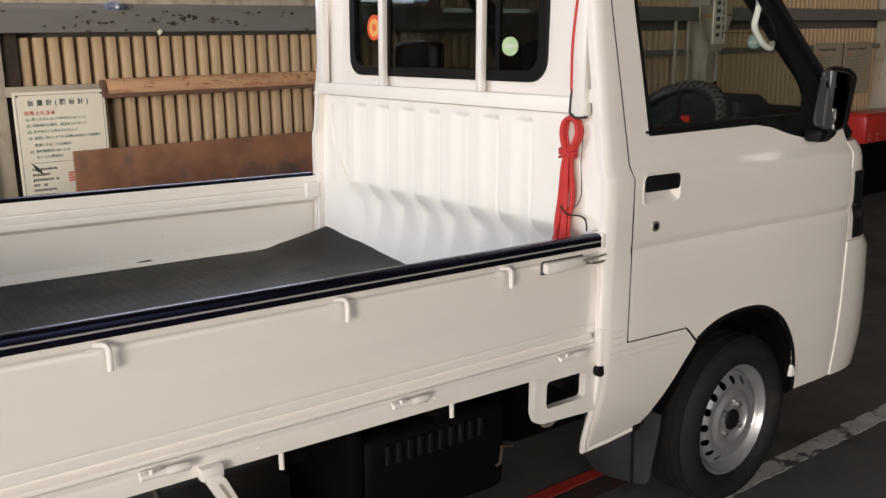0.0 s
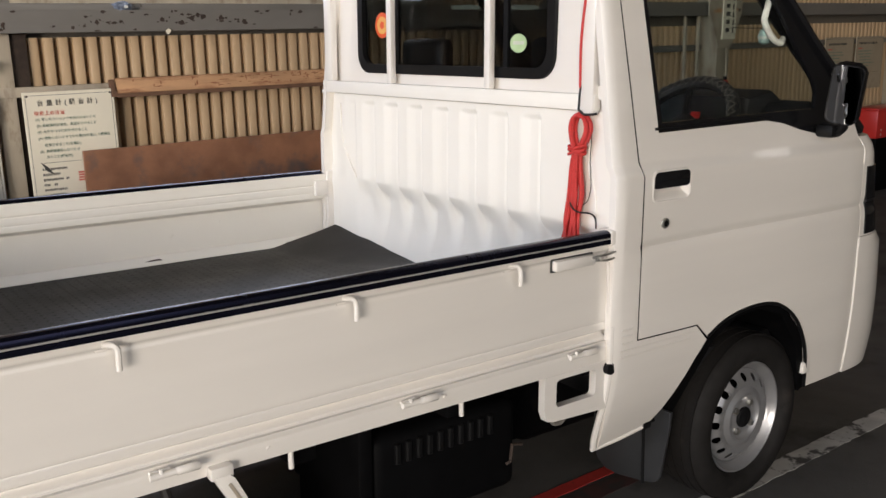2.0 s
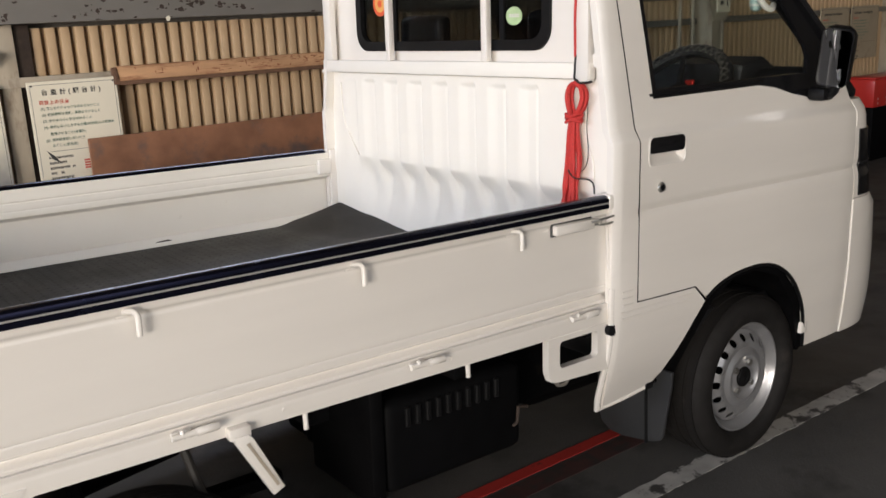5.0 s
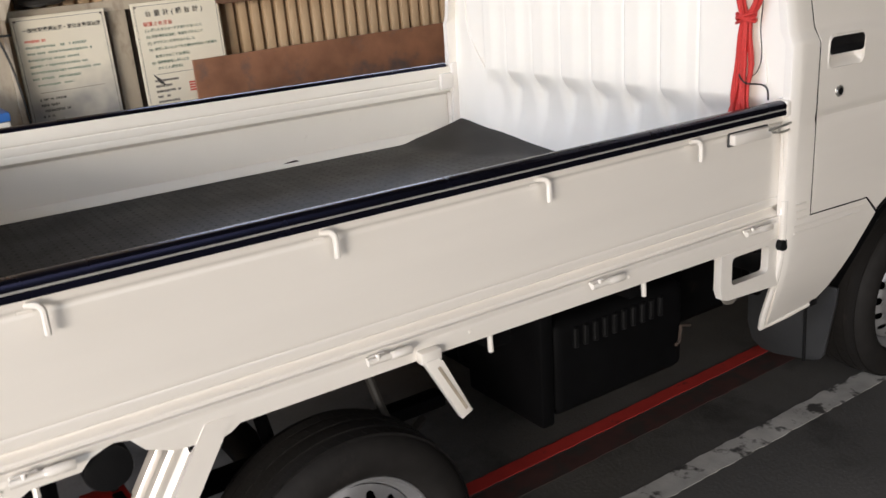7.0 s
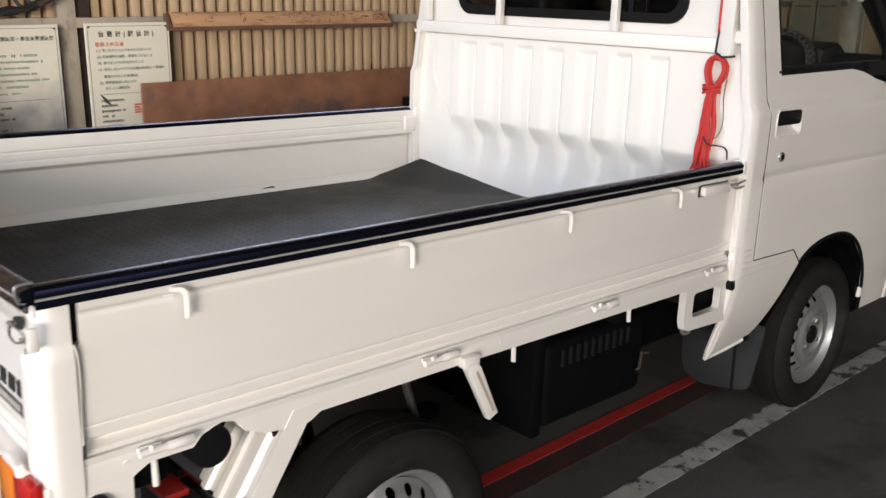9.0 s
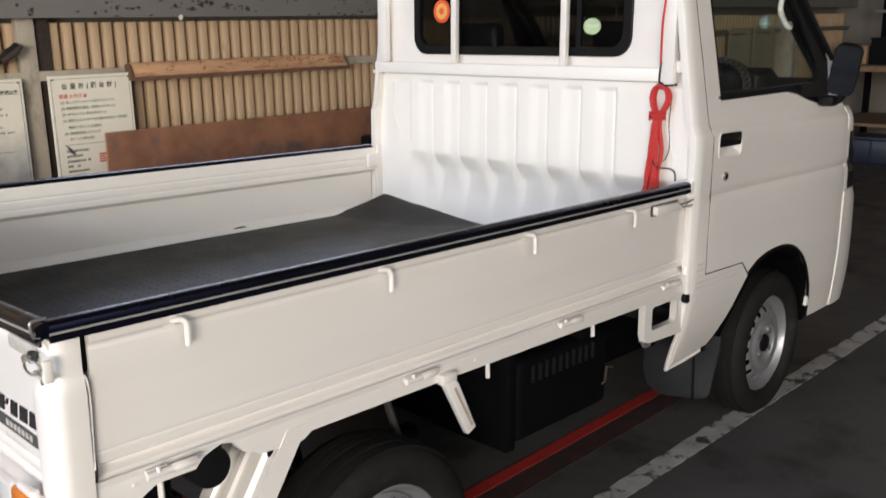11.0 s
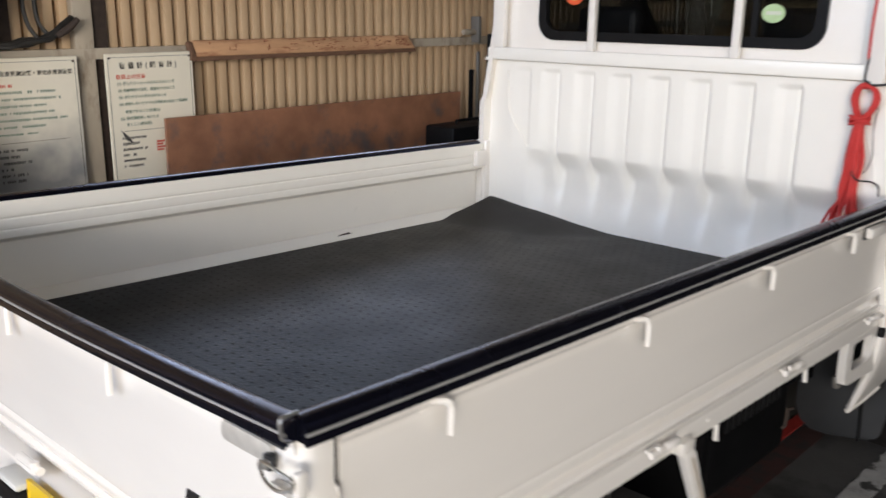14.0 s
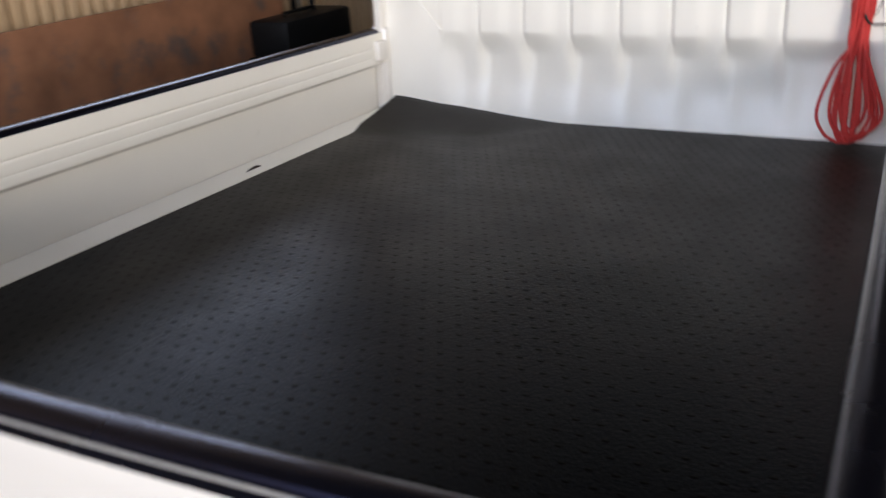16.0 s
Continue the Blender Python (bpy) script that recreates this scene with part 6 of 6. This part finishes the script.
wheel("front wheel with silver vented steel rim", Matrix.Translation((2.612, 0.010, TYRE_R + 0.005)))
wheel("rear wheel with silver vented steel rim", Matrix.Translation((0.700, 0.002, TYRE_R - 0.038)) @ pose(0, 0, 0, 0, 20, 0))
wheel("front wheel with silver vented steel rim", Matrix.Translation((2.612, 1.460, TYRE_R + 0.005)) @ pose(0, 0, 0, 0, 0, 180), False)
wheel("rear wheel with silver vented steel rim", Matrix.Translation((0.700, 1.468, TYRE_R - 0.038)) @ pose(0, 0, 0, 0, 0, 180), False)

# wheel wells, flaps and chassis
well = part("front_wheel_well", sheet([(2.24, 0.345), (2.36, 0.60), (2.48, 0.655), (2.60, 0.662), (2.72, 0.62), (2.83, 0.51), (2.885, 0.32), (2.86, 0.31), (2.80, 0.48), (2.70, 0.60), (2.59, 0.640), (2.48, 0.632), (2.38, 0.58), (2.27, 0.345)], [], lambda x, z: side_y(x, z) + 0.006, 0.24, "y"), CHASSIS, truck, "black front wheel-arch lining")
part("arch_lip", tube(bmesh.new(), [(x, side_y(x, z) + 0.002, z) for x, z in ARCH], 0.006, 8), BLACK, well)
part("arch_clip", boxed(2.850, 2.890, side_y(2.87, 0.40) - 0.003, side_y(2.87, 0.40) + 0.02, 0.372, 0.412, 0.006), PAINT, well)
part("inner_wall", boxed(2.22, 2.92, 0.26, 0.28, 0.30, 0.70), CHASSIS, well)
fl = part("front_mud_flap", prism(bmesh.new(), [(0.012, 0.385), (0.016, 0.336), (0.040, 0.172), (0.052, 0.155), (0.074, 0.146), (0.104, 0.139), (0.200, 0.122), (0.250, 0.124), (0.285, 0.146), (0.305, 0.200), (0.305, 0.385)], 2.240, 2.250, "x", 0.003), FLAP_AND_SHADE, truck, "dusty black plastic front mud flap")
part("flap_rib", tube(bmesh.new(), [(2.238, 0.105, 0.32), (2.238, 0.100, 0.135)], 0.005), BLACK, fl)
part("flap_rivet", disc(bmesh.new(), 2.232, 0.075, 0.345, 0.008, 0.012, "x", 10), CHASSIS, fl)

part("frame_rail", boxed(0.05, 3.1, 0.42, 0.50, 0.44, 0.56, 0.01), CHASSIS, truck, "black chassis rail")
part("frame_rail", boxed(0.05, 3.1, 0.97, 1.05, 0.44, 0.56, 0.01), CHASSIS, truck, "black chassis rail")
for x in (0.15, 0.42, 1.05, 1.45, 1.9, 2.35):
    part("cross_member", boxed(x, x + 0.06, 0.03, 1.44, 0.565, 0.64, 0.006), CHASSIS, truck)
ax = part("rear_axle", tube(bmesh.new(), [(0.70, 0.15, 0.231), (0.70, 1.32, 0.231)], 0.045, 12), CHASSIS, truck, "black rear axle")
part("leaf_spring", boxed(0.25, 1.15, 0.36, 0.41, 0.270, 0.305, 0.005), CHASSIS, ax)
tank = part("fuel_tank", boxed(1.325, 1.78, 0.15, 0.58, 0.25, 0.50, 0.03, 3), CHASSIS, truck, "black fuel tank under the bed")
for k in range(10):
    part("tank_rib", boxed(1.385 + 0.032 * k, 1.400 + 0.032 * k, 0.142, 0.155, 0.425, 0.478, 0.003, 1), BLACK, tank)
bx = part("battery_box", boxed(1.285, 1.325, 0.15, 0.45, 0.24, 0.55, 0.008), CHASSIS, truck, "black battery box")
part("bracket", tube(bmesh.new(), [(1.790, 0.145, 0.368), (1.756, 0.145, 0.376), (1.751, 0.145, 0.33), (1.740, 0.150, 0.322)], 0.005), RUST_AND_SHADE, bx)
part("hose", tube(bmesh.new(), curve_pts([(0.82, 0.14, 0.56), (0.85, 0.12, 0.44), (0.90, 0.14, 0.38), (0.98, 0.2, 0.36)]), 0.010), HOSE, bx)
part("under_shield", boxed(1.80, 2.22, 0.30, 1.2, 0.28, 0.46, 0.03), CHASSIS, truck, "black underfloor shield")
# unseen underbody pieces added to block light and darken the floor beneath
part("gearbox", boxed(1.45, 2.24, 0.62, 0.96, 0.125, 0.54, 0.05, 3), CHASSIS, truck, "black oily gearbox")
part("engine_sump", boxed(2.06, 2.66, 0.44, 1.06, 0.17, 0.50, 0.05, 3), CHASSIS, truck, "black engine sump")
part("propeller_shaft", tube(bmesh.new(), [(0.74, 0.74, 0.25), (1.52, 0.78, 0.34)], 0.036, 12), CHASSIS, truck, "black propeller shaft")
part("air_box", boxed(1.02, 1.92, 1.02, 1.42, 0.20, 0.60, 0.03, 2), CHASSIS, truck, "black box added under the far sill to block light")
part("under_tray", boxed(0.95, 2.30, 0.16, 1.40, 0.545, 0.562, 0.004), CHASSIS, truck, "black underfloor panel")
for y in (1.10, 0.22):
    part("rear_flap", boxed(0.318, 0.332, y, y + 0.18, 0.14, 0.46, 0.003), BLACK, truck, "black rubber rear mud flap")
part("muffler", tube(bmesh.new(), [(0.06, 0.62, 0.42), (0.08, 0.62, 0.42), (0.48, 0.62, 0.42), (0.50, 0.62, 0.42)], [0.03, 0.08, 0.08, 0.03], 16), CHASSIS, truck, "dark exhaust muffler")
part("red_bracket", boxed(0.265, 0.345, 0.17, 0.25, 0.432, 0.446, 0.003), RED_PAINT, truck, "red painted bracket under the bed")
part("shock_absorber", tube(bmesh.new(), [(0.60, 0.24, 0.60), (0.66, 0.24, 0.30)], 0.015, 10), CHASSIS, truck, "black shock absorber")

# ---- bed mat ----
MAT_Z = 0.6855


def mat_height(x, y):
    """Flat on the bed, curling up at the far front corner and the front edge."""
    d = math.hypot((2.005 - x) / 0.30, (1.425 - y) / 0.55)
    lift = 0.058 * max(0.0, 1 - d) ** 1.3
    lift += 0.0015 * (1 + noise.noise((x * 2.3, y * 2.3, 0.0)))
    return lift


mat = thing("bed_mat", "black rubber bed mat with small dimples, one corner curled up", "rubber mat")
bm = bmesh.new()
nx, ny = 74, 54
xs, yy = frange(0.045, 2.020, nx), frange(0.037, 1.424, ny)
top = [[bm.verts.new((x - 0.020 * max(0.0, 1 - math.hypot((2.005 - x) / 0.30, (1.425 - y) / 0.55)), y - 0.02 * max(0.0, 1 - math.hypot((2.005 - x) / 0.3, (1.425 - y) / 0.55)), MAT_Z + 0.005 + mat_height(x, y))) for y in yy] for x in xs]
for a, b in zip(top, top[1:]):
    for k in range(ny):
        bm.faces.new((a[k], b[k], b[k + 1], a[k + 1]))
made = bmesh.ops.extrude_face_region(bm, geom=bm.faces[:])
for v in made["geom"]:
    if isinstance(v, bmesh.types.BMVert):
        v.co.z -= 0.005
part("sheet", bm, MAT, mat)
# dimples: small studs all over the rubber
verts, faces = [], []
pitch = 0.0315
for row in range(62):
    for col in range(43):
        x, y = 0.072 + pitch * row, 0.075 + pitch * col + (pitch / 2 if row % 2 else 0)
        if y < 1.41 and math.hypot((2.005 - x) / 0.30, (1.425 - y) / 0.55) > 1.05:
            z = MAT_Z + 0.0054 + mat_height(x, y)
            o = len(verts)
            verts += [(x + 0.0042 * math.cos(k * math.pi / 3), y + 0.0062 * math.sin(k * math.pi / 3), z) for k in range(6)] + [(x, y, z + 0.0003)]
            faces += [(o + k, o + (k + 1) % 6, o + 6) for k in range(6)]
me = bpy.data.meshes.new("stud_pattern")
me.from_pydata(verts, [], faces)
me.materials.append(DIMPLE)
ob = new("stud_pattern", me)
ob.parent = mat
tagged(ob, "small dark studs in the rubber", kind="stuff")

# ---- red rope hung from the guard frame ----
rope = thing("red_rope", "bundle of red rope hung in loops from the window guard", "rope", pose(0.026, 0.024, 0))
rng = random.Random(21)
for k in range(9):
    # every strand goes up one arm of the open eye and down the other, gathered by the binding
    u, low = k / 8 - 0.5, rng.uniform(0.698, 0.745)
    left, right = (0.074, 0.030, 0.014, 0.045, 0.010, 0.022, 0.006, 0.036, 0.012)[k], (0.010, 0.052, 0.020, 0.070, 0.014, 0.034, 0.044, 0.008, 0.060)[k]
    dx, a, b = rng.uniform(-0.012, 0.010), 0.006 * rng.uniform(-1, 1), 0.006 * rng.uniform(-1, 1)
    pts = [(1.893 + dx, 0.104 + 0.3 * (left - right), low), (1.896 + dx, 0.104 + 0.72 * left, low + 0.020), (1.900 + dx, 0.104 + left, low + 0.075), (1.908 + dx, 0.106 + 0.62 * left + 0.008 * u, 0.885), (1.914 + dx, 0.112 + 0.020 * u + a, 0.955), (1.916 + dx, 0.110 + 0.022 * u + b, 1.03), (1.918 + dx, 0.106 + 0.016 * u, 1.10), (1.920 + dx, 0.103 + 0.010 * u, 1.140),
           (1.921 + dx, 0.114 + 0.010 * u, 1.172), (1.922 + dx, 0.119 + 0.011 * u, 1.198), (1.923 + dx, 0.112 + 0.010 * u, 1.222 + 0.006 * abs(u)), (1.924 + dx, 0.094, 1.231 + 0.010 * u), (1.923 + dx, 0.073 - 0.010 * u, 1.222 - 0.006 * u),
           (1.922 + dx, 0.065 - 0.011 * u, 1.198), (1.921 + dx, 0.073 - 0.011 * u, 1.172), (1.920 + dx, 0.092 - 0.010 * u, 1.140), (1.918 + dx, 0.095 - 0.016 * u, 1.10), (1.916 + dx, 0.090 - 0.020 * u + a, 1.03), (1.914 + dx, 0.094 - 0.018 * u + b, 0.955), (1.908 + dx, 0.102 - 0.55 * right, 0.870), (1.900 + dx, 0.104 - right, low + 0.060), (1.896 + dx, 0.104 - 0.7 * right, low + 0.016), (1.893 + dx, 0.104 + 0.3 * (left - right), low)]
    part("loop", tube(bmesh.new(), curve_pts(pts, 4), 0.0043, 7), ROPE, rope)
part("binding", tube(bmesh.new(), [(1.918 + 0.017 * math.cos(a), 0.099 + 0.025 * math.sin(a), 1.131 + 0.0013 * a + 0.003 * math.sin(2.3 * a)) for a in frange(0, 6 * math.pi, 60)], 0.0040, 7), ROPE, rope)
part("upper_line", tube(bmesh.new(), curve_pts([(1.922, 0.099, 1.30), (1.920, 0.098, 1.42), (1.922, 0.085, 1.55), (1.922, 0.074, 1.66), (1.920, 0.072, 1.79)], 6), 0.0035, 7), ROPE, rope)
part("knot", tube(bmesh.new(), [(1.921 + 0.007 * math.cos(a), 0.075 + 0.007 * math.sin(a), 1.645 + 0.001 * a) for a in frange(0, 4 * math.pi, 30)], 0.004, 6), ROPE, rope)
part("cord_tie", tube(bmesh.new(), curve_pts([(1.924, 0.097, 1.305), (1.921, 0.099, 1.285), (1.922, 0.101, 1.262), (1.920, 0.100, 1.245), (1.917, 0.088, 1.240), (1.920, 0.082, 1.234), (1.922, 0.060, 1.235), (1.922, 0.040, 1.238)], 5), 0.0032, 6), CORD, rope, "thin black cord")
part("cord_tail", tube(bmesh.new(), curve_pts([(1.925, 0.080, 1.234), (1.930, 0.062, 1.19), (1.932, 0.066, 1.12), (1.932, 0.060, 1.05), (1.930, 0.072, 1.01), (1.912, 0.088, 0.998)], 6), 0.0013, 6), CORD, rope, "thin grey cord")
part("cord_tail", tube(bmesh.new(), curve_pts([(1.892, 0.094, 1.010), (1.896, 0.090, 0.998), (1.905, 0.078, 0.986), (1.921, 0.050, 0.984), (1.922, 0.032, 0.974), (1.922, 0.028, 0.948)], 6), 0.0024, 6), CORD, rope, "thin black cord")
